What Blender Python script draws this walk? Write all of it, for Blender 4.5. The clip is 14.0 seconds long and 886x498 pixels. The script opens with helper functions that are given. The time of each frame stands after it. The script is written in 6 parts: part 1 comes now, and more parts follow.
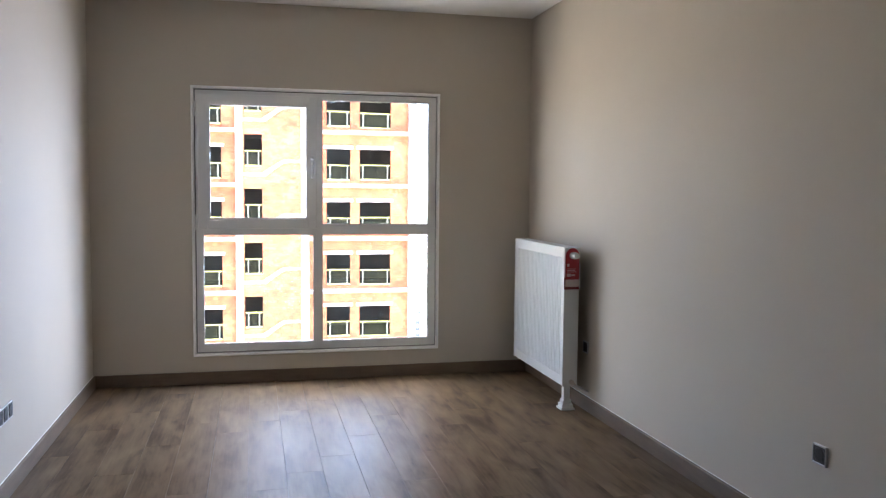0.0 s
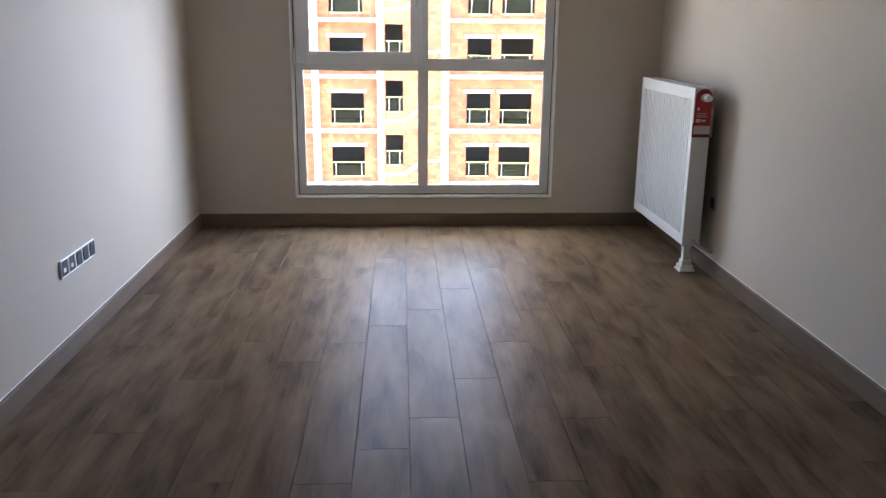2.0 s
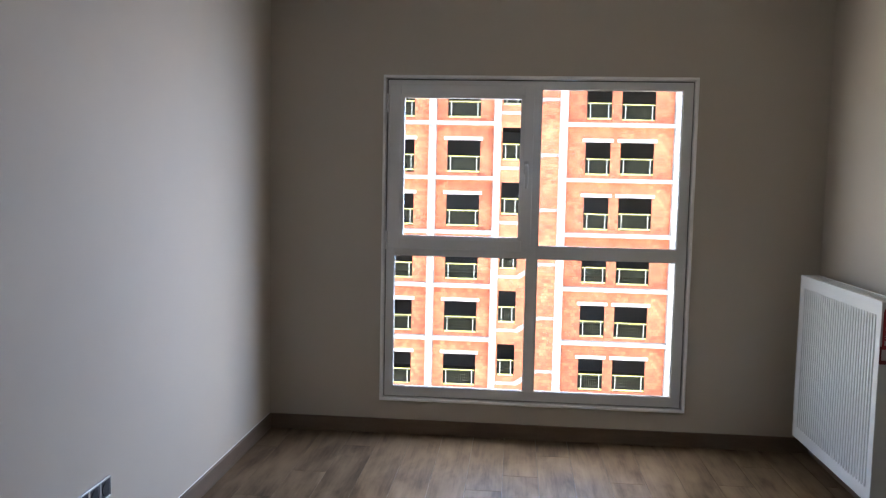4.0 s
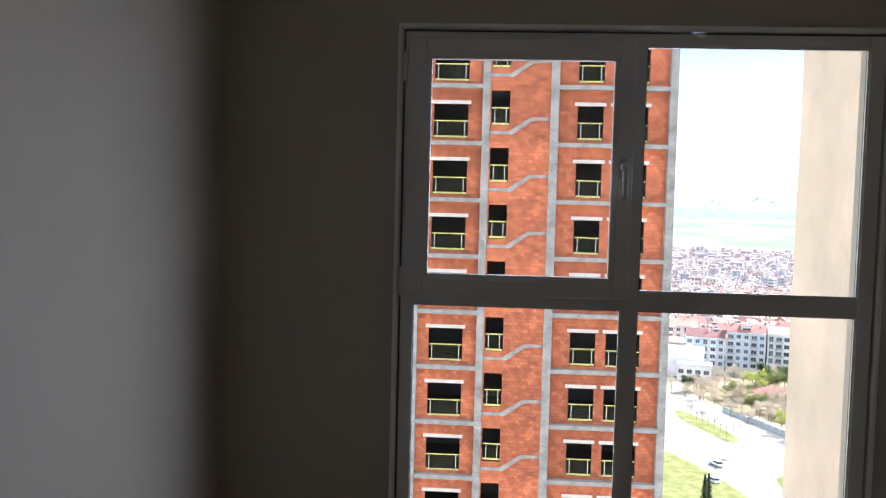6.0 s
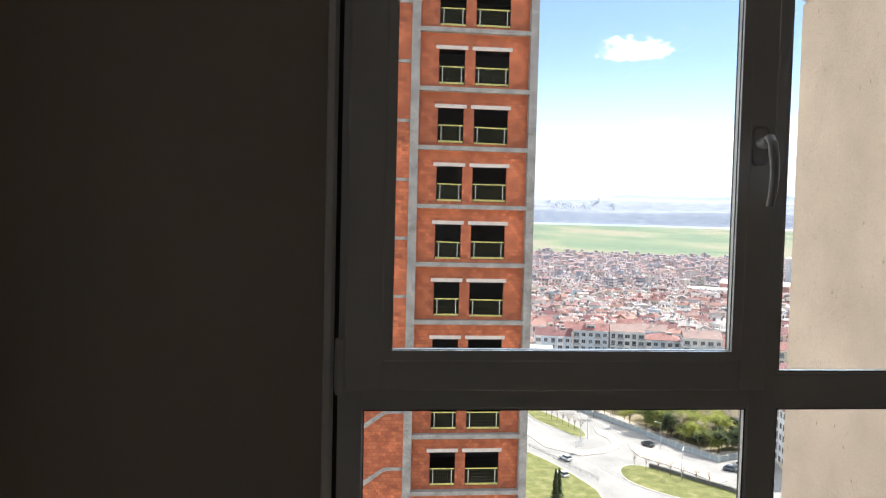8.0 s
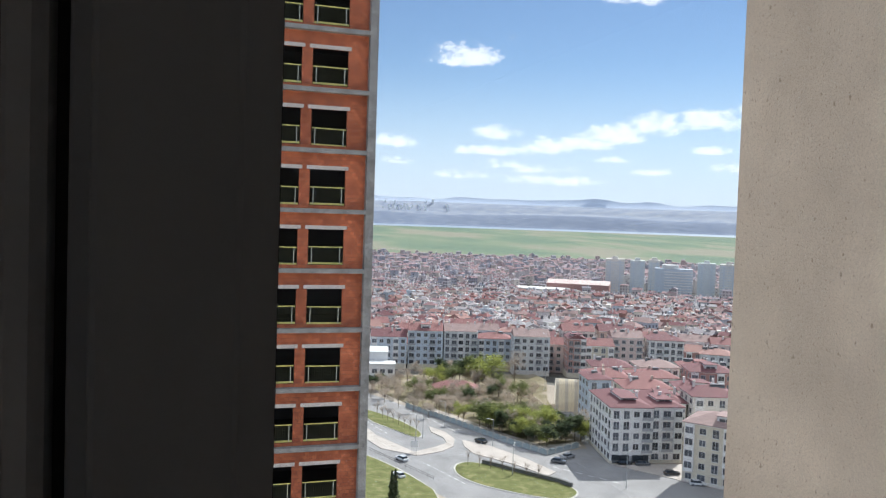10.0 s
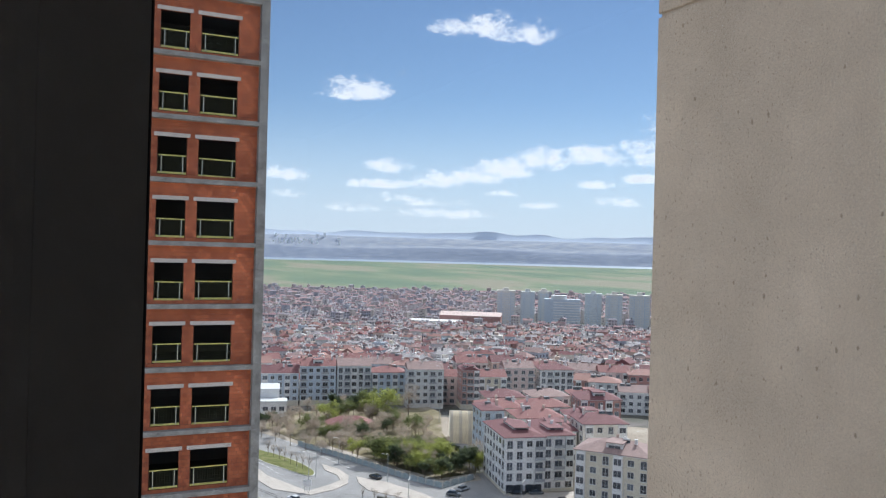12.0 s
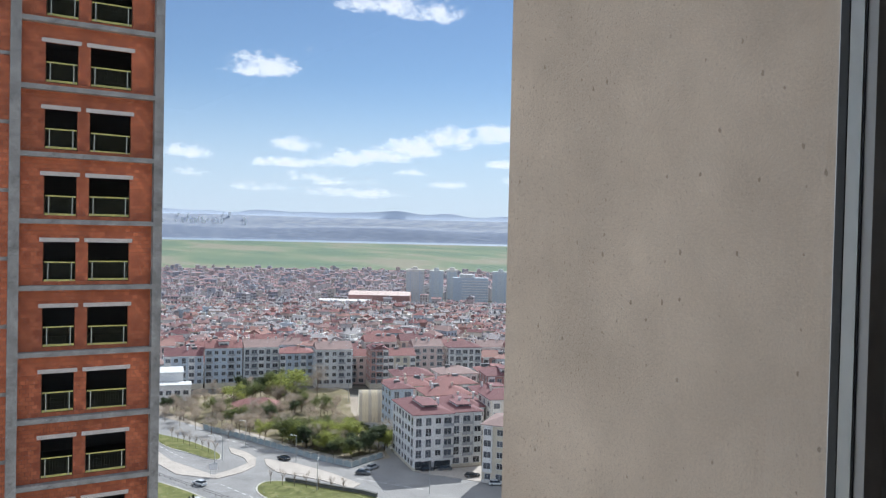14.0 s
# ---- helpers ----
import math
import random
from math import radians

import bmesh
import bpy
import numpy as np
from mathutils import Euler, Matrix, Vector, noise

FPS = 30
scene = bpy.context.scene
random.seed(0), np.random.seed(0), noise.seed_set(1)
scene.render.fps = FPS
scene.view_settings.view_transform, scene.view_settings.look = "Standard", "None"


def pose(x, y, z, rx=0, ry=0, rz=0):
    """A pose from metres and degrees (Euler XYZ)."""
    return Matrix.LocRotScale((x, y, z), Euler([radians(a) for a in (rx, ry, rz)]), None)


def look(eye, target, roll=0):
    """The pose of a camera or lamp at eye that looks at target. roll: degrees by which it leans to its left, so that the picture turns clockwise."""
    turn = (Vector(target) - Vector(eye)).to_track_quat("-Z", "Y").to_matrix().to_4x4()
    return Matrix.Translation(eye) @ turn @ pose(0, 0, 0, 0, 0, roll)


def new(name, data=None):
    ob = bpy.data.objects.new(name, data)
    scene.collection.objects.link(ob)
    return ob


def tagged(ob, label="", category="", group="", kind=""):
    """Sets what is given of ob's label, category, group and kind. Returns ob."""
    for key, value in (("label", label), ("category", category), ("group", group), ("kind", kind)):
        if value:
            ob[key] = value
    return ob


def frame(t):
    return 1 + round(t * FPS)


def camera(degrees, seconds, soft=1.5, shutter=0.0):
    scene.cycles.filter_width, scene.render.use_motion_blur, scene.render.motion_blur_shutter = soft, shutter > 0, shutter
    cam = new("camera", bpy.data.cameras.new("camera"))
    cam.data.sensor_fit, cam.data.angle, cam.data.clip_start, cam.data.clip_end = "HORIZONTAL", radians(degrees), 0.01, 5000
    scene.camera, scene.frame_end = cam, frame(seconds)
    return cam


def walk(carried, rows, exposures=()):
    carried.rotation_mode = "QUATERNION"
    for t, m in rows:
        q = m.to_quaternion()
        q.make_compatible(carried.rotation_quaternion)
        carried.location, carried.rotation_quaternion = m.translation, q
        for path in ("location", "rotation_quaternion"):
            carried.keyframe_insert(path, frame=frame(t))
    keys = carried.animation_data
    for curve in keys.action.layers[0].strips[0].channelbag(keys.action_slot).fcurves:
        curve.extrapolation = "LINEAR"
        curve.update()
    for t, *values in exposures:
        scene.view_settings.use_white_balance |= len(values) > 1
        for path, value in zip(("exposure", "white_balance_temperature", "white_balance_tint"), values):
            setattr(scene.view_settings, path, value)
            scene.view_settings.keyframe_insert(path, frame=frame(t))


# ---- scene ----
cam = camera(56.9, 14.0, soft=1.2)
PATH = [
    (0, (1.146, -6.3, 1.459), (1.597, -4.357, 1.318), 0.5),
    (0.5, (1.171, -6.217, 1.442), (1.4, -4.236, 1.291), 0.7),
    (1, (1.178, -6.026, 1.44), (1.338, -4.042, 1.245), 0.6),
    (1.5, (1.249, -5.906, 1.418), (1.385, -3.942, 1.063), 0.4),
    (2, (1.463, -5.892, 1.424), (1.566, -3.965, 0.898), 0.5),
    (2.5, (1.579, -5.876, 1.462), (1.589, -3.942, 0.954), 0.9),
    (3, (1.585, -5.633, 1.532), (1.474, -3.663, 1.204), 1.1),
    (3.5, (1.561, -5.345, 1.568), (1.402, -3.361, 1.373), 1.1),
    (4, (1.525, -4.975, 1.59), (1.349, -2.99, 1.421), 1.2),
    (4.2, (1.46, -4.8, 1.55), (1.289, -2.813, 1.402), 1.3),
    (6.3, (1.059, -2.943, 1.51), (0.953, -0.949, 1.398), 1.5),
    (6.5, (1.025, -2.772, 1.5), (0.944, -0.777, 1.388), 1.5),
    (7, (0.923, -2.369, 1.525), (0.887, -0.373, 1.418), 1.5),
    (7.5, (0.792, -1.983, 1.551), (0.857, 0.013, 1.45), 1.5),
    (8, (0.749, -1.627, 1.525), (0.979, 0.358, 1.43), 1.4),
    (8.5, (0.742, -1.289, 1.538), (1.105, 0.675, 1.447), 1.6),
    (11, (0.811, -0.229, 1.743), (1.558, 1.625, 1.676), 1.8),
    (11.5, (0.805, -0.219, 1.679), (1.615, 1.609, 1.631), 1.7),
    (12, (0.822, -0.195, 1.644), (1.685, 1.61, 1.651), 1.5),
    (12.5, (0.898, -0.227, 1.64), (1.788, 1.564, 1.675), 1.6),
    (13, (0.92, -0.3, 1.628), (1.819, 1.486, 1.638), 1.7),
    (13.5, (0.956, -0.302, 1.628), (1.863, 1.48, 1.62), 1.8),
    (14, (0.973, -0.364, 1.579), (2.031, 1.332, 1.541), 1.3),
]
walk(cam, [(t, look(eye, target, roll)) for t, eye, target, roll in PATH],
     exposures=[(t, e, k, 19) for t, e, k in ((0.0, 4.1, 6000), (0.5, 3.7, 6000), (1.0, 3.7, 6000), (1.9, 3.95, 6050), (2.6, 4.15, 6100), (3.3, 3.65, 6000), (4.2, 3.35, 6000), (6.3, 1.6, 6300),
                                             (7.6, 1.2, 6600), (8.3, 1.1, 6700), (8.8, 0.95, 6600), (10.8, 0.13, 6000), (12.5, 0.12, 6000), (14.0, 0.18, 6000))])

# ---- light: sky with cumulus, one sun ahead to the right, behind the outer fin ----
SUN_DIR = Vector((0.70, 0.52, 0.75)).normalized()
SUN_EL = math.asin(SUN_DIR.z)
SUN_AZ = math.atan2(SUN_DIR.x, SUN_DIR.y)

sun = new("sun", bpy.data.lights.new("sun", "SUN"))
sun.data.energy, sun.data.angle, sun.data.color = 4.8, radians(0.5), (1.0, 0.95, 0.87)
sun.matrix_world = look(SUN_DIR * 100, (0, 0, 0))


def nd(tree, kind, **values):
    n = tree.nodes.new(kind)
    for k, v in values.items():
        if k.startswith("i_"):
            n.inputs[k[2:].replace("_", " ")].default_value = v
        elif k == "op":
            n.operation = v
    return n


def mathn(tree, op, a, b=None, clamp=False):
    n = tree.nodes.new("ShaderNodeMath")
    n.operation, n.use_clamp = op, clamp
    for i, v in enumerate((a, b)):
        if v is None:
            continue
        if isinstance(v, (int, float)):
            n.inputs[i].default_value = v
        else:
            tree.links.new(v, n.inputs[i])
    return n.outputs[0]


world = bpy.data.worlds.new("sky")
scene.world = world
world.use_nodes = True
wt = world.node_tree
wt.nodes.clear()
wout = wt.nodes.new("ShaderNodeOutputWorld")
wbg = wt.nodes.new("ShaderNodeBackground")
wsky = wt.nodes.new("ShaderNodeTexSky")
wsky.sky_type, wsky.sun_disc = "NISHITA", False
wsky.sun_elevation, wsky.sun_rotation = SUN_EL, SUN_AZ
wsky.air_density, wsky.dust_density, wsky.ozone_density, wsky.altitude = 0.9, 0.0, 1.9, 100
wco = wt.nodes.new("ShaderNodeTexCoord")
wsep = wt.nodes.new("ShaderNodeSeparateXYZ")
wt.links.new(wco.outputs["Generated"], wsep.inputs[0])
w_az = mathn(wt, "MULTIPLY", mathn(wt, "ARCTAN2", wsep.outputs[0], wsep.outputs[1]), 57.2958)
w_el = mathn(wt, "MULTIPLY", mathn(wt, "ARCSINE", wsep.outputs[2]), 57.2958)
# cumulus clouds: azimuth to the right of the window's axis, elevation, half width, half height (degrees)
CLOUDS = [(19.0, 10.9, 2.1, 0.75), (18.2, 10.6, 1.6, 0.45), (28.6, 15.3, 3.2, 0.75), (30.9, 15.0, 1.6, 0.7), (14.6, 5.0, 1.5, 0.45), (21.9, 5.75, 1.6, 0.5),
          (20.4, 4.6, 1.9, 0.3), (22.6, 4.55, 1.6, 0.3), (25.1, 4.95, 1.9, 0.55), (27.4, 5.2, 1.9, 0.5), (29.7, 5.75, 1.7, 0.65), (32.7, 6.45, 1.7, 0.75),
          (35.5, 6.7, 1.8, 0.65), (37.2, 6.6, 1.5, 0.6), (39.2, 6.9, 1.8, 0.8), (36.1, 4.85, 1.6, 0.28), (30.0, 4.15, 1.5, 0.28), (38.8, 5.2, 1.2, 0.3),
          (14.9, 3.7, 2.0, 0.35), (22.5, 3.65, 2.4, 0.4), (25.0, 3.4, 2.4, 0.4), (19.3, 2.9, 3.0, 0.35), (31.8, 3.3, 2.6, 0.3), (37.6, 3.6, 1.9, 0.35), (27.0, 2.6, 5.5, 0.4),
          (44.0, 8.5, 4.0, 1.2), (4.0, 9.0, 3.0, 1.1), (-20.0, 8.0, 5.0, 1.4)]
density = None
for az, el, wa, we in CLOUDS:
    wa, we = wa * 1.1, we * 1.35
    u = mathn(wt, "DIVIDE", mathn(wt, "SUBTRACT", w_az, az), wa)
    v = mathn(wt, "DIVIDE", mathn(wt, "SUBTRACT", w_el, el), we)
    v = mathn(wt, "MAXIMUM", v, mathn(wt, "MULTIPLY", v, -1.7))          # flat undersides
    d = mathn(wt, "SUBTRACT", 1.0 if el > 4.3 else 0.35, mathn(wt, "ADD", mathn(wt, "MULTIPLY", u, u), mathn(wt, "MULTIPLY", v, v)))
    density = d if density is None else mathn(wt, "MAXIMUM", density, d)
wmap = nd(wt, "ShaderNodeMapping", i_Scale=(1.0, 1.0, 1.7))
wt.links.new(wco.outputs["Generated"], wmap.inputs[0])
wn = nd(wt, "ShaderNodeTexNoise", i_Scale=27.0, i_Detail=12.0, i_Roughness=0.66)
wt.links.new(wmap.outputs[0], wn.inputs["Vector"])
puff = mathn(wt, "MULTIPLY", mathn(wt, "SUBTRACT", wn.outputs[0], 0.5), 5.4)
wf = nd(wt, "ShaderNodeTexNoise", i_Scale=95.0, i_Detail=8.0, i_Roughness=0.6)
wt.links.new(wmap.outputs[0], wf.inputs["Vector"])
puff = mathn(wt, "ADD", puff, mathn(wt, "MULTIPLY", mathn(wt, "SUBTRACT", wf.outputs[0], 0.5), 2.2))
# thicker cloud overhead, out of view, added to raise the ambient light
field_n = nd(wt, "ShaderNodeTexNoise", i_Scale=3.2, i_Detail=3.0)
wt.links.new(wco.outputs["Generated"], field_n.inputs["Vector"])
lift = nd(wt, "ShaderNodeMapRange", i_From_Min=15.0, i_From_Max=32.0, i_To_Min=-2.2, i_To_Max=0.8)
wt.links.new(w_el, lift.inputs[0])
field = mathn(wt, "ADD", mathn(wt, "MULTIPLY", mathn(wt, "SUBTRACT", field_n.outputs[0], 0.5), 6.0), lift.outputs[0])
density = mathn(wt, "ADD", mathn(wt, "MAXIMUM", mathn(wt, "MAXIMUM", density, field), -2.3), puff)
alpha = nd(wt, "ShaderNodeMapRange", i_From_Min=-0.4, i_From_Max=1.3, i_To_Min=0.0, i_To_Max=0.93)
alpha.interpolation_type = "SMOOTHSTEP"
wt.links.new(density, alpha.inputs[0])
shade = nd(wt, "ShaderNodeMapRange", i_From_Min=0.2, i_From_Max=2.2, i_To_Min=13.0, i_To_Max=10.0)
wt.links.new(density, shade.inputs[0])
ccol = nd(wt, "ShaderNodeCombineXYZ")
wt.links.new(shade.outputs[0], ccol.inputs[0])
wt.links.new(shade.outputs[0], ccol.inputs[1])
wt.links.new(mathn(wt, "MULTIPLY", shade.outputs[0], 1.02), ccol.inputs[2])
whaze = nd(wt, "ShaderNodeMixRGB")
whaze.inputs[2].default_value = (7.6, 8.7, 10.2, 1)
hz = nd(wt, "ShaderNodeMapRange", i_From_Min=0.0, i_From_Max=11.0, i_To_Min=0.85, i_To_Max=0.0)
hz.interpolation_type = "SMOOTHSTEP"
wt.links.new(w_el, hz.inputs[0])
wt.links.new(hz.outputs[0], whaze.inputs[0])
wt.links.new(wsky.outputs[0], whaze.inputs[1])
wmix = nd(wt, "ShaderNodeMixRGB")
wt.links.new(alpha.outputs[0], wmix.inputs[0])
wt.links.new(whaze.outputs[0], wmix.inputs[1])
wt.links.new(ccol.outputs[0], wmix.inputs[2])
wt.links.new(wmix.outputs[0], wbg.inputs[0])
wbg.inputs[1].default_value = 0.085
wt.links.new(wbg.outputs[0], wout.inputs[0])

# the sky's light, gathered in the window's opening
sky_panel = new("window_daylight", bpy.data.lights.new("window_daylight", "AREA"))
sky_panel.data.shape, sky_panel.data.size, sky_panel.data.size_y = "RECTANGLE", 1.3, 1.92
sky_panel.data.energy, sky_panel.data.color = 4.2, (0.69, 0.93, 1.29)
sky_panel.data.spread = radians(130)
sky_panel.matrix_world = look((1.55, 0.62, 1.3), (-2.4, -4, -0.5))

# light off the clay tower: a warm fill lamp added in the same opening
fill_panel = new("warm_fill_lamp", bpy.data.lights.new("warm_fill_lamp", "AREA"))
fill_panel.data.shape, fill_panel.data.size, fill_panel.data.size_y = "RECTANGLE", 1.6, 1.8
fill_panel.data.energy, fill_panel.data.color = 1.35, (1.0, 0.92, 0.80)
fill_panel.matrix_world = look((1.64, 0.075, 1.22), (1.64, -4, 1.22))

# ---- materials ----
def mat(name, base, rough=0.6, metal=0.0, var=0.06, scale=6.0, fine=90.0, bump=0.15, spec=0.5, dist=0.002, coat=0.0, per_object=0.0, stretch=(1, 1, 1)):
    """A surface with stains at one scale, grain at another, and fine relief."""
    m = bpy.data.materials.new(name)
    m.use_nodes = True
    t = m.node_tree
    b = t.nodes["Principled BSDF"]
    co = t.nodes.new("ShaderNodeTexCoord")
    mp = nd(t, "ShaderNodeMapping", i_Scale=stretch)
    t.links.new(co.outputs["Object"], mp.inputs[0])
    n1 = nd(t, "ShaderNodeTexNoise", i_Scale=scale, i_Detail=5.0, i_Roughness=0.6)
    n2 = nd(t, "ShaderNodeTexNoise", i_Scale=fine, i_Detail=3.0, i_Roughness=0.6)
    for n in (n1, n2):
        t.links.new(mp.outputs[0], n.inputs["Vector"])
    both = mathn(t, "ADD", mathn(t, "MULTIPLY", n1.outputs[0], 0.65), mathn(t, "MULTIPLY", n2.outputs[0], 0.35))
    if per_object:
        oi = t.nodes.new("ShaderNodeObjectInfo")
        both = mathn(t, "ADD", both, mathn(t, "MULTIPLY", mathn(t, "SUBTRACT", oi.outputs["Random"], 0.5), per_object))
    ramp = t.nodes.new("ShaderNodeValToRGB")
    lo = [max(0, c * (1 - 2.4 * var)) for c in base]
    hi = [min(1, c * (1 + 2.4 * var)) for c in base]
    ramp.color_ramp.elements[0].position, ramp.color_ramp.elements[0].color = 0.28, (*lo, 1)
    ramp.color_ramp.elements[1].position, ramp.color_ramp.elements[1].color = 0.72, (*hi, 1)
    t.links.new(both, ramp.inputs[0])
    t.links.new(ramp.outputs[0], b.inputs["Base Color"])
    b.inputs["Roughness"].default_value, b.inputs["Metallic"].default_value = rough, metal
    b.inputs["Specular IOR Level"].default_value = spec
    b.inputs["Coat Weight"].default_value = coat
    if bump:
        bp = nd(t, "ShaderNodeBump", i_Strength=bump, i_Distance=dist)
        t.links.new(n2.outputs[0], bp.inputs["Height"])
        t.links.new(bp.outputs[0], b.inputs["Normal"])
    return m


def glass_mat(name, tint=(0.97, 0.99, 0.98)):
    m = bpy.data.materials.new(name)
    m.use_nodes = True
    t = m.node_tree
    t.nodes.clear()
    out = t.nodes.new("ShaderNodeOutputMaterial")
    tr = nd(t, "ShaderNodeBsdfTransparent", i_Color=(*tint, 1))
    gl = nd(t, "ShaderNodeBsdfGlossy", i_Color=(1, 1, 1, 1), i_Roughness=0.0)
    lw = nd(t, "ShaderNodeLayerWeight", i_Blend=0.5)
    fr = nd(t, "ShaderNodeMath", op="MULTIPLY_ADD")
    t.links.new(mathn(t, "POWER", lw.outputs["Facing"], 5.0), fr.inputs[0])
    fr.inputs[1].default_value, fr.inputs[2].default_value = 0.6, 0.018
    mx = t.nodes.new("ShaderNodeMixShader")
    t.links.new(fr.outputs[0], mx.inputs[0])
    t.links.new(tr.outputs[0], mx.inputs[1])
    t.links.new(gl.outputs[0], mx.inputs[2])
    t.links.new(mx.outputs[0], out.inputs[0])
    return m


def plank_mat():
    m = bpy.data.materials.new("oak_laminate")
    m.use_nodes = True
    t = m.node_tree
    b = t.nodes["Principled BSDF"]
    oi = t.nodes.new("ShaderNodeObjectInfo")
    co = t.nodes.new("ShaderNodeTexCoord")
    off = nd(t, "ShaderNodeCombineXYZ")
    t.links.new(mathn(t, "MULTIPLY", oi.outputs["Random"], 60.0), off.inputs[0])
    t.links.new(mathn(t, "MULTIPLY", oi.outputs["Random"], 170.0), off.inputs[1])
    add = nd(t, "ShaderNodeVectorMath")
    t.links.new(co.outputs["Object"], add.inputs[0])
    t.links.new(off.outputs[0], add.inputs[1])
    mp1 = nd(t, "ShaderNodeMapping", i_Scale=(9.0, 2.2, 1.0))
    mp2 = nd(t, "ShaderNodeMapping", i_Scale=(70.0, 2.6, 1.0))
    t.links.new(add.outputs[0], mp1.inputs[0])
    t.links.new(add.outputs[0], mp2.inputs[0])
    n1 = nd(t, "ShaderNodeTexNoise", i_Scale=1.0, i_Detail=4.0, i_Roughness=0.55, i_Distortion=0.35)
    n2 = nd(t, "ShaderNodeTexNoise", i_Scale=1.0, i_Detail=4.0, i_Roughness=0.6)
    t.links.new(mp1.outputs[0], n1.inputs["Vector"])
    t.links.new(mp2.outputs[0], n2.inputs["Vector"])
    f = mathn(t, "ADD", mathn(t, "MULTIPLY", n1.outputs[0], 0.80), mathn(t, "MULTIPLY", n2.outputs[0], 0.20))
    f = mathn(t, "ADD", f, mathn(t, "MULTIPLY", mathn(t, "SUBTRACT", oi.outputs["Random"], 0.5), 0.045))
    r = t.nodes.new("ShaderNodeValToRGB")
    e = r.color_ramp.elements
    e[0].position, e[0].color = 0.33, (0.062, 0.042, 0.027, 1)
    e[1].position, e[1].color = 0.68, (0.198, 0.138, 0.086, 1)
    k = r.color_ramp.elements.new(0.49)
    k.color = (0.138, 0.094, 0.057, 1)
    t.links.new(f, r.inputs[0])
    t.links.new(r.outputs[0], b.inputs["Base Color"])
    rg = nd(t, "ShaderNodeMapRange", i_From_Min=0.3, i_From_Max=0.7, i_To_Min=0.33, i_To_Max=0.36)
    b.inputs["IOR"].default_value = 1.09
    b.inputs["Specular IOR Level"].default_value = 0.5
    t.links.new(n1.outputs[0], rg.inputs[0])
    t.links.new(rg.outputs[0], b.inputs["Roughness"])
    bp = nd(t, "ShaderNodeBump", i_Strength=0.25, i_Distance=0.0012)
    t.links.new(n2.outputs[0], bp.inputs["Height"])
    t.links.new(bp.outputs[0], b.inputs["Normal"])
    return m


def block_mat():
    """Red hollow clay blocks with mortar lines, laid in running bond."""
    m = bpy.data.materials.new("clay_block_masonry")
    m.use_nodes = True
    t = m.node_tree
    b = t.nodes["Principled BSDF"]
    co = t.nodes.new("ShaderNodeTexCoord")
    sep = t.nodes.new("ShaderNodeSeparateXYZ")
    com = t.nodes.new("ShaderNodeCombineXYZ")
    t.links.new(co.outputs["Object"], sep.inputs[0])
    t.links.new(mathn(t, "ADD", sep.outputs[0], sep.outputs[1]), com.inputs[0])
    t.links.new(sep.outputs[2], com.inputs[1])
    br = nd(t, "ShaderNodeTexBrick", i_Scale=1.0, i_Mortar_Size=0.009, i_Brick_Width=0.25, i_Row_Height=0.19, i_Bias=-0.1,
            i_Color1=(0.64, 0.19, 0.085, 1), i_Color2=(0.40, 0.105, 0.052, 1), i_Mortar=(0.25, 0.10, 0.065, 1))
    br.inputs["Mortar Smooth"].default_value = 0.3
    t.links.new(com.outputs[0], br.inputs["Vector"])
    n = nd(t, "ShaderNodeTexNoise", i_Scale=0.9, i_Detail=7.0, i_Roughness=0.65)
    t.links.new(co.outputs["Object"], n.inputs["Vector"])
    hs = nd(t, "ShaderNodeHueSaturation")
    mr = nd(t, "ShaderNodeMapRange", i_From_Min=0.3, i_From_Max=0.7, i_To_Min=0.62, i_To_Max=1.25)
    t.links.new(n.outputs[0], mr.inputs[0])
    t.links.new(mr.outputs[0], hs.inputs["Value"])
    t.links.new(br.outputs[0], hs.inputs["Color"])
    vo = nd(t, "ShaderNodeTexVoronoi", i_Scale=1.25, i_Randomness=1.0)
    t.links.new(com.outputs[0], vo.inputs["Vector"])
    dark = nd(t, "ShaderNodeMixRGB")
    dark.inputs[2].default_value = (0.09, 0.03, 0.02, 1)
    oi = t.nodes.new("ShaderNodeObjectInfo")
    lim = mathn(t, "ADD", mathn(t, "MULTIPLY", mathn(t, "SUBTRACT", n.outputs[0], 0.42), 0.5), 0.0)
    t.links.new(mathn(t, "MULTIPLY", mathn(t, "LESS_THAN", vo.outputs["Distance"], lim), 0.7), dark.inputs[0])
    t.links.new(hs.outputs[0], dark.inputs[1])
    tone = nd(t, "ShaderNodeHueSaturation")
    t.links.new(mathn(t, "ADD", mathn(t, "MULTIPLY", oi.outputs["Random"], 0.35), 0.83), tone.inputs["Value"])
    t.links.new(dark.outputs[0], tone.inputs["Color"])
    t.links.new(tone.outputs[0], b.inputs["Base Color"])
    b.inputs["Roughness"].default_value = 0.9
    bp = nd(t, "ShaderNodeBump", i_Strength=0.6, i_Distance=0.02)
    bp.invert = True
    t.links.new(br.outputs["Fac"], bp.inputs["Height"])
    t.links.new(bp.outputs[0], b.inputs["Normal"])
    return m


